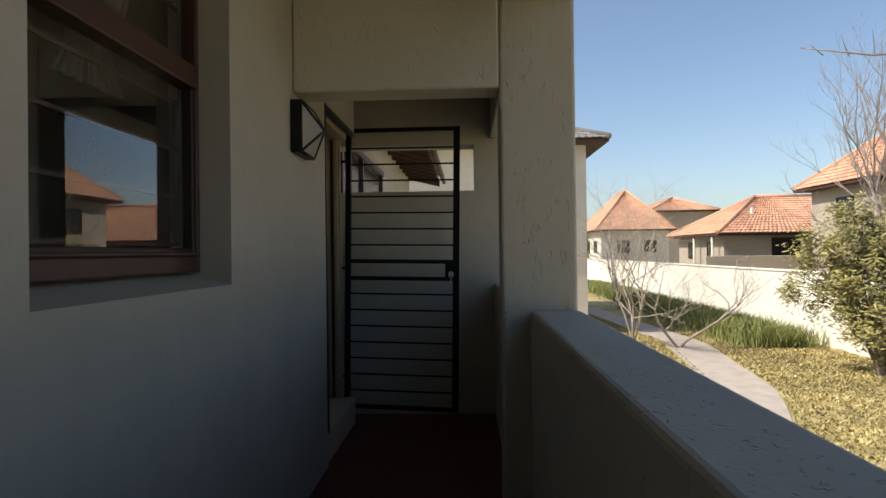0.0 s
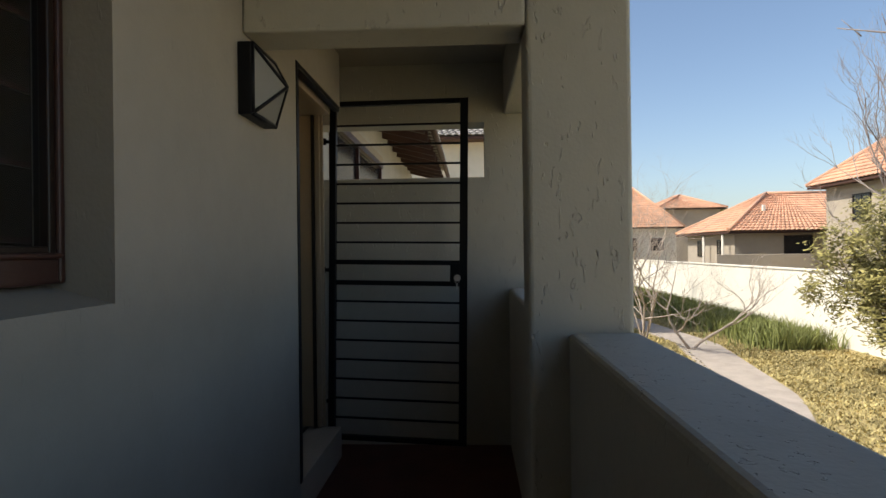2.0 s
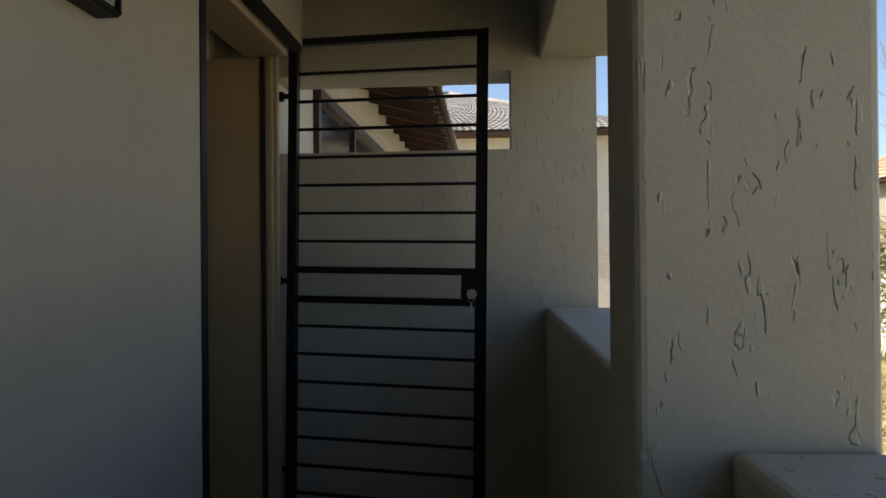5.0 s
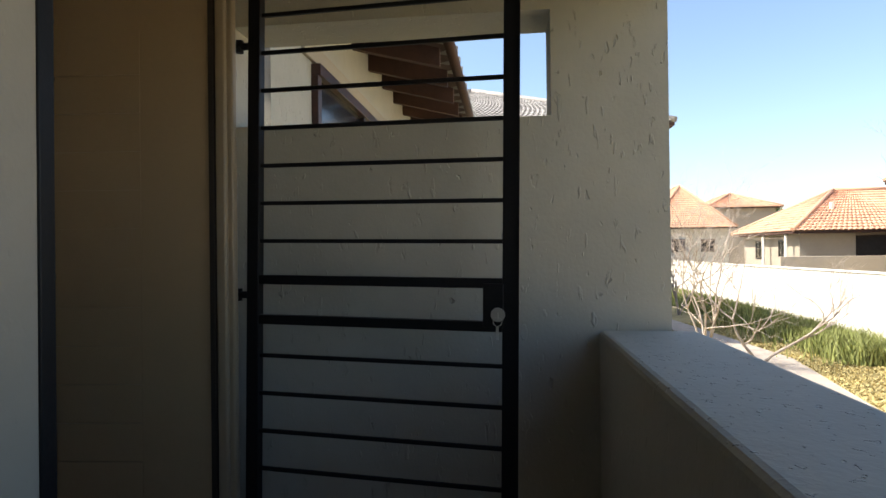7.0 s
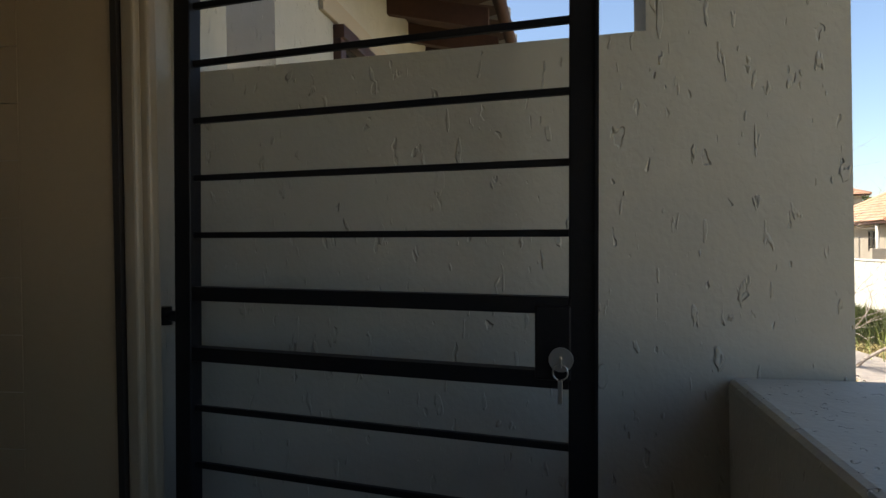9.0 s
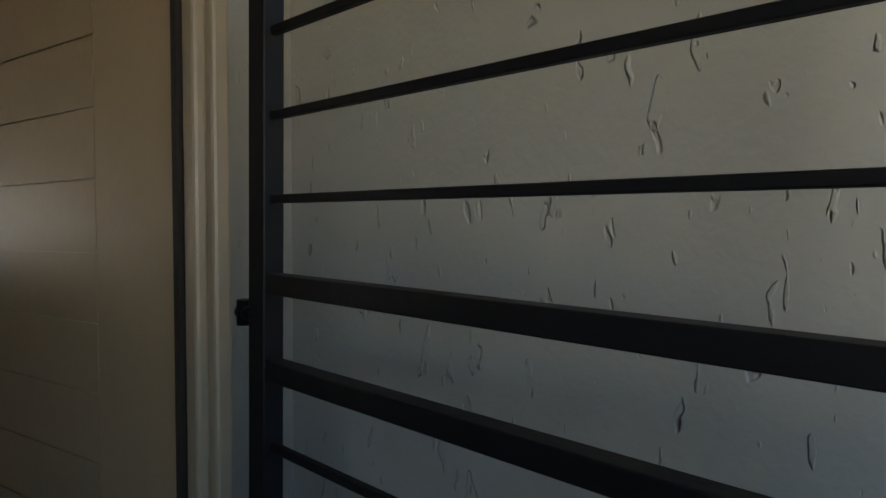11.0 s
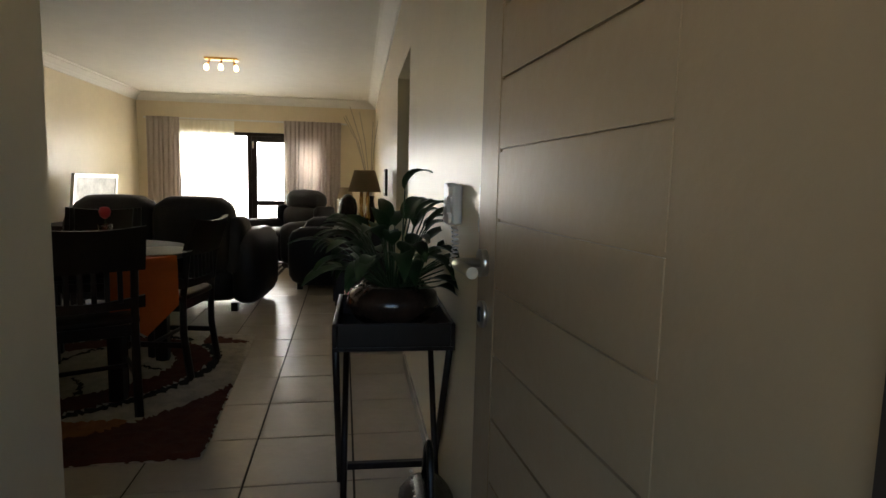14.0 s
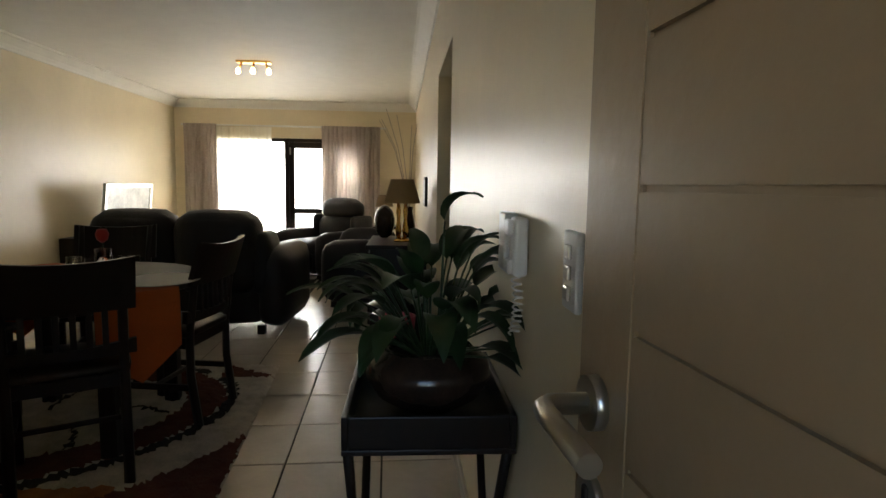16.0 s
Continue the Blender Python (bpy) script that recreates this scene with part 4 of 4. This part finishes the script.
for x in (-0.2, 0.2):
    for y in (-0.2, 0.2):
        part("leg", boxes((x - 0.02, x + 0.02, y - 0.02, y + 0.02, 0, 0.56), bevel=0.004), M_DARKWOOD, st)
table_lamp(pose(-9.7, 3.52, FL + 0.6), 0.8, "small brass lamp with a cream shade")
orn = thing("round_ornament", pose(-6.2, 3.66, FL + 0.735), "dark glossy round ornament on the cabinet", "ornament")
part("body", scaled(lathe([(0.04, 0), (0.09, 0.03), (0.12, 0.10), (0.125, 0.17), (0.10, 0.24), (0.05, 0.285), (0.01, 0.295)], 24), 1.0, 0.75), M_POT, orn)
tw = thing("twig_vase", pose(-6.25, 3.88, FL + 0.735), "tall dry twigs in a brown vase", "vase")
part("vase", lathe([(0.04, 0), (0.06, 0.1), (0.03, 0.24), (0.038, 0.28), (0.03, 0.28)], 18), M_POT, tw)
rng = random.Random(8)
for k in range(6):
    a = rng.uniform(-0.16, 0.16)
    b = rng.uniform(-0.28, 0.08)
    part("twig", tube([(0, 0, 0.05), (a * 0.2, b * 0.15, 0.45), (a * 0.6, b * 0.5, 0.8), (a, b, rng.uniform(1.0, 1.2))], 0.004, 5, 0.002), M_BARKGREY, tw)
pt = thing("pink_toy_bin", pose(-4.95, 3.80, FL), "small bright pink plastic bin", "bin")
part("body", lathe([(0.10, 0), (0.13, 0.30), (0.12, 0.30), (0.09, 0.02)], 20), M_PINK, pt)
wp = thing("wall_plaque", pose(-6.6, RIGHT - 0.033, 1.35, 0, 0, 1), "small dark framed wall plaque", "picture")
part("frame", boxes((-0.15, 0.15, -0.025, 0, -0.14, 0.14), bevel=0.005), M_DARKWOOD, wp)
part("print", boxes((-0.12, 0.12, -0.028, -0.025, -0.11, 0.11)), M_PRINT_PALED, wp)

# Picture leaning on the side wall, and the shelf under it
pic = thing("framed_picture", pose(-8.58, LEFT + 0.30, 0.76, -6, 0, 0), "silver framed picture leaning behind the sofa", "picture")
part("frame", boxes((-0.62, 0.62, -0.02, 0.02, 0, 0.05), (-0.62, 0.62, -0.02, 0.02, 0.57, 0.62), (-0.62, -0.57, -0.02, 0.02, 0.05, 0.57), (0.57, 0.62, -0.02, 0.02, 0.05, 0.57), bevel=0.005), M_CHROME, pic)
part("print", boxes((-0.57, 0.57, -0.015, 0.008, 0.05, 0.57)), M_PRINT_PALED, pic)
sb = thing("sideboard", pose(-8.5, LEFT + 0.24, FL), "low dark sideboard along the wall", "sideboard")
part("body", boxes((-0.9, 0.9, -0.22, 0.26, 0.06, 0.56), bevel=0.008), M_DARKWOOD, sb)
for x in (-0.8, 0.8):
    for y in (-0.16, 0.2):
        part("foot", boxes((x - 0.03, x + 0.03, y - 0.03, y + 0.03, 0, 0.07), bevel=0.003), M_DARKWOOD, sb)

# The garden, one storey below
GZ = -2.6
bm = bmesh.new()
bmesh.ops.create_grid(bm, x_segments=2, y_segments=2, size=1500, matrix=Matrix.Translation((0, 0, GZ)))
structure("ground", bm, M_LAWN, "dry yellow-green lawn", "ground")


def path_x(y):
    return 8.05 - 0.3 * max(0.0, 16.3 - y) ** 1.2 + 0.17 * max(0.0, min(y, 24) - 16.3) - 0.08 * max(0.0, y - 24)


bm = bmesh.new()
rows = []
for k in range(50):
    y = 9.5 + k * 0.6
    rows.append([bm.verts.new((path_x(y) + w, y, GZ + h)) for w, h in ((-0.75, 0.0), (-0.75, 0.03), (0.75, 0.03), (0.75, 0.0))])
for a, b in zip(rows, rows[1:]):
    for k in range(3):
        bm.faces.new((a[k], a[k + 1], b[k + 1], b[k]))
structure("path", bm, M_PATH, "pale curving garden path", "path")
bm = bmesh.new()
for k in range(50):
    y = 9.5 + k * 0.6
    x = path_x(y) - 0.82
    box(bm, x - 0.05, x + 0.05, y, y + 0.57, GZ, GZ + 0.07)
structure("path_kerb", bm, M_PATH, "thin concrete path edging", "kerb")
bw = structure("boundary_wall", boxes((14.4, 14.62, -20, 90, GZ, 0.26), (14.35, 14.67, -20, 90, 0.26, 0.34), bevel=0.01), M_WALLWHITE, "sunlit white plaster boundary wall", "wall")


def blades(x_of, y0, y1, count, width, height, seed, lean=0.35):
    rr = random.Random(seed)
    verts, faces = [], []
    for _ in range(count):
        y = rr.uniform(y0, y1)
        x = x_of(y) + rr.gauss(0, 0.35) * width
        h, a = height * rr.uniform(0.5, 1.1), rr.uniform(0, 6.28)
        w = 0.018 + 0.012 * rr.random()
        dx, dy = math.cos(a), math.sin(a)
        lx, ly = rr.gauss(0, lean) * h, rr.gauss(0, lean) * h
        b = len(verts)
        verts += [(x - w * dx, y - w * dy, GZ), (x + w * dx, y + w * dy, GZ), (x + 0.4 * lx + w * 0.8 * dx, y + 0.4 * ly + w * 0.8 * dy, GZ + 0.6 * h), (x + 0.4 * lx - w * 0.8 * dx, y + 0.4 * ly - w * 0.8 * dy, GZ + 0.6 * h), (x + lx, y + ly, GZ + h)]
        faces += [(b, b + 1, b + 2, b + 3), (b + 3, b + 2, b + 4)]
    return verts, faces


v, f = blades(lambda y: 12.6 + 0.02 * (y - 25), 22.5, 62, 26000, 2.0, 0.85, 4, 0.3)
tagged(sheet("tall_grass", v, f, M_TALLGRASS), "tall green clumped grass along the wall", "grass", kind="stuff")
v, f = blades(lambda y: 10.5, 8, 34, 60000, 9.0, 0.09, 6, 0.8)
ok = [k for k in range(len(f) // 2) if abs(v[5 * k][0] - path_x(v[5 * k][1])) > 0.8 and v[5 * k][0] < 14.3]
vv, ff = [], []
for n_, k in enumerate(ok):
    vv += v[5 * k:5 * k + 5]
    ff += [(5 * n_, 5 * n_ + 1, 5 * n_ + 2, 5 * n_ + 3), (5 * n_ + 3, 5 * n_ + 2, 5 * n_ + 4)]
tagged(sheet("lawn_grass", vv, ff, M_LAWNBLADE), "short dry lawn grass", "grass", kind="stuff")


def branchy(bm, p, d, length, radius, depth, rr, spread, sides=5, up=0.15):
    """Grows one limb and its forks."""
    pts, q, dd = [p], p.copy(), d.copy()
    for k in range(4):
        dd = (dd + Vector((rr.gauss(0, 0.13), rr.gauss(0, 0.13), rr.gauss(up * 0.4, 0.1)))).normalized()
        q = q + dd * length / 4
        pts.append(q.copy())
    tube_into(bm, pts, radius, sides if depth > 1 else 3, radius * 0.55, cap=False)
    if depth <= 0:
        return
    for k in range(rr.choice((2, 3, 3))):
        j = rr.choice((2, 3, 4, 4))
        nd = (dd + Vector((rr.gauss(0, spread), rr.gauss(0, spread), rr.gauss(up, spread * 0.5)))).normalized()
        branchy(bm, pts[j], nd, length * rr.uniform(0.6, 0.85), radius * 0.55, depth - 1, rr, spread, sides, up)


def bare_tree(x, y, stems, length, radius, depth, seed, spread, material, label, up=0.15, lean=0.35):
    t = thing("bare_tree", pose(x, y, GZ), label, "tree")
    rr = random.Random(seed)
    for k in range(stems):
        bm = bmesh.new()
        a = 6.28 * k / stems + rr.uniform(-0.5, 0.5)
        branchy(bm, Vector((0, 0, -0.05)), Vector((lean * math.cos(a), lean * math.sin(a), 1)).normalized(), length, radius, depth, rr, spread, 6, up)
        part("limb", bm, material, t)
    return t


bare_tree(7.2, 24.0, 5, 2.6, 0.045, 6, 11, 0.65, M_BARK, "leafless pale shrub-like tree with many thin twigs", up=0.08, lean=0.45)
bare_tree(8.6, 22.9, 2, 1.9, 0.06, 5, 17, 0.6, M_BARK, "leafless forked tree with pale bark", lean=0.7)
bare_tree(10.2, 38.0, 3, 2.2, 0.07, 5, 23, 0.55, M_BARKGREY, "leafless grey shrub by the path")
bare_tree(17.8, 24.5, 3, 3.9, 0.15, 6, 31, 0.5, M_BARKGREY, "tall leafless tree with fine grey twigs", up=0.25)


nt_ = thing("bare_tree", pose(11.8, 8.6, GZ), "leafless tree with one long overhanging branch", "tree")
part("trunk", tube([(0, 0, -0.05), (0.1, 0, 2.2), (-0.1, 0.2, 4.6), (-0.2, 0.2, 7.2)], 0.16, 9, 0.06), M_BARKGREY, nt_)
rr_ = random.Random(77)
bm = bmesh.new()
tube_into(bm, [(-0.1, 0.2, 5.4), (-1.6, 0.6, 6.6), (-3.2, 0.9, 7.1), (-4.6, 1.2, 7.15), (-5.6, 1.5, 7.4)], 0.05, 5, 0.008)
for k in range(9):
    p = Vector((-2.2 - 0.38 * k, 0.75 + 0.09 * k, 6.85 + 0.05 * k))
    tube_into(bm, [p, p + Vector((-0.3, rr_.uniform(-0.4, 0.4), rr_.uniform(-0.1, 0.35)))], 0.01, 4, 0.004)
part("branch", bm, M_BARKGREY, nt_)
for k in range(5):
    bm = bmesh.new()
    branchy(bm, Vector((-0.15, 0.2, 5.2 + 0.4 * k)), Vector((rr_.uniform(-0.1, 1), rr_.uniform(-1, 0.4), 0.5)).normalized(), 1.6, 0.04, 3, rr_, 0.5)
    part("branch", bm, M_BARKGREY, nt_)


def leafy_bush(x, y, lobes, count, seed, label, size=0.10, material=M_BUSH):
    b = thing("leafy_tree", pose(x, y, GZ), label, "tree")
    rr = random.Random(seed)
    bm = bmesh.new()
    for cx, cy, cz, r in lobes:
        tube_into(bm, [(0, 0, 0), (cx * 0.3, cy * 0.3, cz * 0.4), (cx * 0.8, cy * 0.8, cz * 0.8), (cx, cy, cz)], 0.09, 6, 0.02, cap=False)
        for _ in range(7):
            d = Vector((rr.gauss(0, 1), rr.gauss(0, 1), rr.gauss(0, 1))).normalized() * r
            tube_into(bm, [(cx * 0.8, cy * 0.8, cz * 0.8), (cx + d.x * 0.6, cy + d.y * 0.6, cz + d.z * 0.6), (cx + d.x, cy + d.y, cz + d.z)], 0.02, 4, 0.006, cap=False)
    part("trunk", bm, M_BARKGREY, b)
    verts, faces = [], []
    total = sum(l[3] ** 2 for l in lobes)
    for cx, cy, cz, r in lobes:
        n = int(count * r * r / total)
        clumps = []
        for _ in range(max(8, n // 60)):
            d = Vector((rr.gauss(0, 1), rr.gauss(0, 1), rr.gauss(0, 1))).normalized() * r * rr.uniform(0.45, 1.12)
            clumps.append(Vector((cx, cy, cz)) + d)
        for _ in range(n):
            c = rr.choice(clumps)
            p = c + Vector((rr.gauss(0, 0.16), rr.gauss(0, 0.16), rr.gauss(0, 0.16))) * r * 0.8
            u = Vector((rr.gauss(0, 1), rr.gauss(0, 1), rr.gauss(0, 1))).normalized() * size * rr.uniform(0.6, 1.2)
            w = u.orthogonal().normalized() * size * 0.28
            k = len(verts)
            verts += [tuple(p - u), tuple(p + w), tuple(p + u), tuple(p - w)]
            faces.append((k, k + 1, k + 2, k + 3))
    cr_ = sheet("crown", verts, faces, material, b)
    return b


leafy_bush(12.7, 17.6, [(0, 0, 2.4, 1.5), (-1.2, 0.6, 3.0, 1.3), (0.9, -1.0, 3.3, 1.6), (0.2, 1.4, 3.6, 1.4), (1.5, 0.8, 4.1, 1.4), (-0.7, -1.0, 1.6, 1.1), (1.4, -2.0, 2.4, 1.4), (-0.4, 0.2, 4.2, 1.1)], 26000, 41, "olive-green leafy tree leaning over the wall", 0.10)
leafy_bush(17.0, 74.0, [(0, 0, 3.5, 2.5), (1.5, 1.0, 4.4, 2.0), (-1.4, -0.5, 4.0, 1.8)], 5000, 43, "dark green tree far behind the shrubs", 0.25, M_TALLGRASS)
leafy_bush(36.0, 88.0, [(0, 0, 8.5, 1.6), (2.2, 0.5, 8.3, 1.4), (-1.8, 0.2, 8.0, 1.2)], 4000, 47, "dark green treetops behind the roofs", 0.3, M_TALLGRASS)


# Houses
def tiled_slope(name, a, b, c, d, material, parent, course=0.34, pan=0.30):
    """A roof slope from the eave a-b up to c-d (c above b), in lapped courses of curved tiles."""
    a, b, c, d = Vector(a), Vector(b), Vector(c), Vector(d)
    up = ((d - a) + (c - b)) / 2
    nrm = (b - a).cross(d - a).normalized()
    if nrm.z < 0:
        nrm = -nrm
    rows = max(2, min(40, int(up.length / course)))
    cols = max(3, min(90, int((b - a).length / pan)))
    verts, faces = [], []
    for j in range(rows):
        v0, v1 = j / rows, (j + 1.06) / rows
        for i in range(cols):
            k = len(verts)
            for v, lift in ((v0, 0.055), (min(v1, 1.0), 0.0)):
                l, r = a + (d - a) * v, b + (c - b) * v
                for s, h in ((0, 0.0), (0.25, 0.035), (0.5, 0.05), (0.75, 0.03), (1, 0.0)):
                    verts.append(tuple(l + (r - l) * ((i + s) / cols) + nrm * (h + lift)))
            faces += [(k + q, k + q + 1, k + q + 6, k + q + 5) for q in range(4)]
            k2 = len(verts)
            verts += [tuple(Vector(verts[k + q]) - nrm * 0.05) for q in range(5)]
            faces += [(k + q, k + q + 1, k2 + q + 1, k2 + q) for q in range(4)]
    s = sheet(name, verts, faces, material, parent)
    s["kind"] = "stuff"
    return s


def house(x0, x1, y0, y1, eave, ridge, label, tiles=M_TERRA, walls=M_HOUSE, over=0.7, openings=(), axis="y", base=GZ):
    """A hipped house; openings are (face, from, to, low, high) on the face named -x or -y."""
    h = thing("house", pose(0, 0, 0), label, "house")
    part("wall", boxes((x0, x1, y0, y1, base, eave)), walls, h)
    ex0, ex1, ey0, ey1 = x0 - over, x1 + over, y0 - over, y1 + over
    hw = min(ex1 - ex0, ey1 - ey0) / 2
    if axis == "y":
        r0, r1 = ((ex0 + ex1) / 2, ey0 + hw, ridge), ((ex0 + ex1) / 2, ey1 - hw, ridge)
    else:
        r0, r1 = (ex0 + hw, (ey0 + ey1) / 2, ridge), (ex1 - hw, (ey0 + ey1) / 2, ridge)
    A, B, C, D = (ex0, ey0, eave), (ex1, ey0, eave), (ex1, ey1, eave), (ex0, ey1, eave)
    if axis == "y":
        slopes = ((D, A, r0, r1), (A, B, r0, r0), (B, C, r1, r0), (C, D, r1, r1))
        hips = ((A, r0), (B, r0), (C, r1), (D, r1), (r0, r1))
    else:
        slopes = ((A, B, r1, r0), (D, A, r0, r0), (C, D, r0, r1), (B, C, r1, r1))
        hips = ((A, r0), (D, r0), (B, r1), (C, r1), (r0, r1))
    for s in slopes:
        tiled_slope("roof", *s, tiles, h)
    for p, q in hips:
        part("ridge_cap", tube([Vector(p) + Vector((0, 0, 0.08)), Vector(q) + Vector((0, 0, 0.08))], 0.13, 8), tiles, h)
    part("soffit", boxes((ex0 + 0.03, ex1 - 0.03, ey0 + 0.03, ey1 - 0.03, eave - 0.14, eave - 0.02)), M_ROOFWOOD, h)
    for face, p, q, lo, hi in openings:
        if face == "-x":
            w = part("window", boxes((x0 - 0.06, x0 + 0.02, p, p + 0.08, lo, hi), (x0 - 0.06, x0 + 0.02, q - 0.08, q, lo, hi), (x0 - 0.06, x0 + 0.02, p + 0.08, q - 0.08, lo, lo + 0.08), (x0 - 0.06, x0 + 0.02, p + 0.08, q - 0.08, hi - 0.08, hi), (x0 - 0.05, x0 + 0.02, (p + q) / 2 - 0.03, (p + q) / 2 + 0.03, lo + 0.08, hi - 0.08)), M_DARKWOOD, h)
            part("pane", boxes((x0 - 0.03, x0 - 0.01, p + 0.08, q - 0.08, lo + 0.08, hi - 0.08)), M_DARKPANE, w)
        else:
            w = part("window", boxes((p, p + 0.08, y0 - 0.06, y0 + 0.02, lo, hi), (q - 0.08, q, y0 - 0.06, y0 + 0.02, lo, hi), (p + 0.08, q - 0.08, y0 - 0.06, y0 + 0.02, lo, lo + 0.08), (p + 0.08, q - 0.08, y0 - 0.06, y0 + 0.02, hi - 0.08, hi)), M_DARKWOOD, h)
            part("pane", boxes((p + 0.08, q - 0.08, y0 - 0.03, y0 - 0.01, lo + 0.08, hi - 0.08)), M_DARKPANE, w)
    return h


hs1 = house(17.3, 30, 38.6, 46.6, 2.3, 5.0, "single-storey house with a terracotta tile roof", axis="x",
            openings=(("-x", 40.2, 41.2, 0.6, 1.8), ("-x", 43.4, 44.6, 0.6, 1.8), ("-y", 20.4, 22.2, 0.7, 2.0), ("-y", 25.5, 27.5, 0.7, 2.0)))
part("vent_pipe", boxes((19.9, 20.1, 40.2, 40.4, 2.9, 4.1), bevel=0.03), M_WALLWHITE, hs1)
for y in (39.2, 42.3):
    part("porch_post", tube([(16.8, y, GZ), (16.8, y, 2.2)], 0.09, 8), M_HOUSEPALE, hs1)
structure("garden_wall_tan", boxes((14.9, 20.6, 35.6, 35.85, GZ, 0.85), bevel=0.02), M_HOUSE, "tan rendered garden wall before the house", "wall")
house(15.6, 23.2, 66, 76, 3.6, 8.4, "two-storey house with a terracotta tile roof further off", walls=M_HOUSEPALE, openings=(("-x", 68, 69.6, 1.0, 2.4), ("-x", 72, 73.6, 1.0, 2.4), ("-y", 17.4, 18.8, 1.0, 2.4), ("-y", 20.4, 21.8, 1.0, 2.4)))
house(26, 34, 80, 90, 6.6, 8.7, "terracotta roof behind the other houses")
house(20.5, 34, 28.7, 34.3, 4.7, 7.6, "two-storey house with a terracotta tile roof behind the tree", axis="x", openings=(("-x", 30.6, 32, 2.6, 4.0), ("-y", 22.5, 24, 2.6, 4.0), ("-y", 27, 28.5, 2.6, 4.0)))
house(40, 52, 62, 74, 5.6, 9.0, "terracotta roof in the distance")

# Next wing of the own building, seen through the slot
wing = thing("neighbour_wing", Matrix.Identity(4), "cream plaster wing with a timber eave", "building")
part("wall", boxes((-4.0, -1.15, 5.6, 14.5, GZ, 3.32)), M_PLASTER, wing)
wz = part("window", boxes((-1.16, -1.10, 6.3, 6.38, 1.4, 2.58), (-1.16, -1.10, 7.6, 7.66, 1.4, 2.58), (-1.16, -1.10, 9.4, 9.48, 1.4, 2.58), (-1.16, -1.08, 6.3, 9.48, 2.58, 2.66), (-1.16, -1.10, 6.38, 9.4, 1.32, 1.4), bevel=0.004), M_WOODRED, wing)
part("pane", boxes((-1.14, -1.135, 6.38, 9.4, 1.4, 2.58)), M_DARKPANE, wz)
part("lintel", boxes((-1.15, -1.12, 6.1, 9.7, 2.67, 2.80), bevel=0.005), M_HOUSE, wing)
part("eave_board", boxes((-1.15, -0.36, 5.3, 14.8, 3.30, 3.32)), M_ROOFWOOD, wing)
for k in range(15):
    y = 5.5 + 0.62 * k
    bm = boxes((-1.15, -0.36, y, y + 0.06, 3.14, 3.30))
    for v in bm.verts:
        v.co.z -= 0.25 * (v.co.x + 1.15)
    part("rafter", bm, M_ROOFWOOD, wing)
tiled_slope("roof", (-0.28, 5.3, 3.2), (-0.28, 14.8, 3.2), (-3.5, 14.8, 4.4), (-3.5, 5.3, 4.4), M_GREYTILE, wing)
part("gutter", tube([(-0.27, 5.3, 3.12), (-0.27, 14.8, 3.12)], 0.05, 8), M_ROOFWOOD, wing)
gh = house(-12, 5.9, 26.8, 42, 6.35, 10.2, "pale house with a weathered grey tile roof", tiles=M_GREYTILE, walls=M_HOUSEPALE, over=0.9, axis="x", openings=(("-y", -3, -1.6, 0.8, 2.4), ("-y", 2, 3.4, 0.8, 2.4)))

# Floor tiles
S = 0.414
tile_mesh = bpy.data.meshes.new("tile")
bm = boxes((-S / 2 + 0.004, S / 2 - 0.004, -S / 2 + 0.004, S / 2 - 0.004, 0, 0.010), bevel=0.0015, seg=1)
bm.to_mesh(tile_mesh)
bm.free()
tile_mesh.materials.append(M_TILE)
floor_ob = bpy.data.objects["floor"]
X0, Y0, TURN = -2.979, 3.361, radians(2.0)
for i in range(-30, 12):
    for j in range(-12, 6):
        u, w = (i + 0.5) * S, (j + 0.5) * S
        x, y = X0 + u * math.cos(TURN) - w * math.sin(TURN), Y0 + u * math.sin(TURN) + w * math.cos(TURN)
        if FAR < x - S / 2 and x + S / 2 < RX + 0.1 and LEFT - 0.2 < y - S / 2 and y + S / 2 < RIGHT + 0.35 and not (x > STUB - 0.1 and y < DOOR0 - 0.1):
            t = new("tile", tile_mesh)
            t.parent = floor_ob
            t.location, t.rotation_euler = (x, y, FL - 0.0100), (0, 0, TURN)
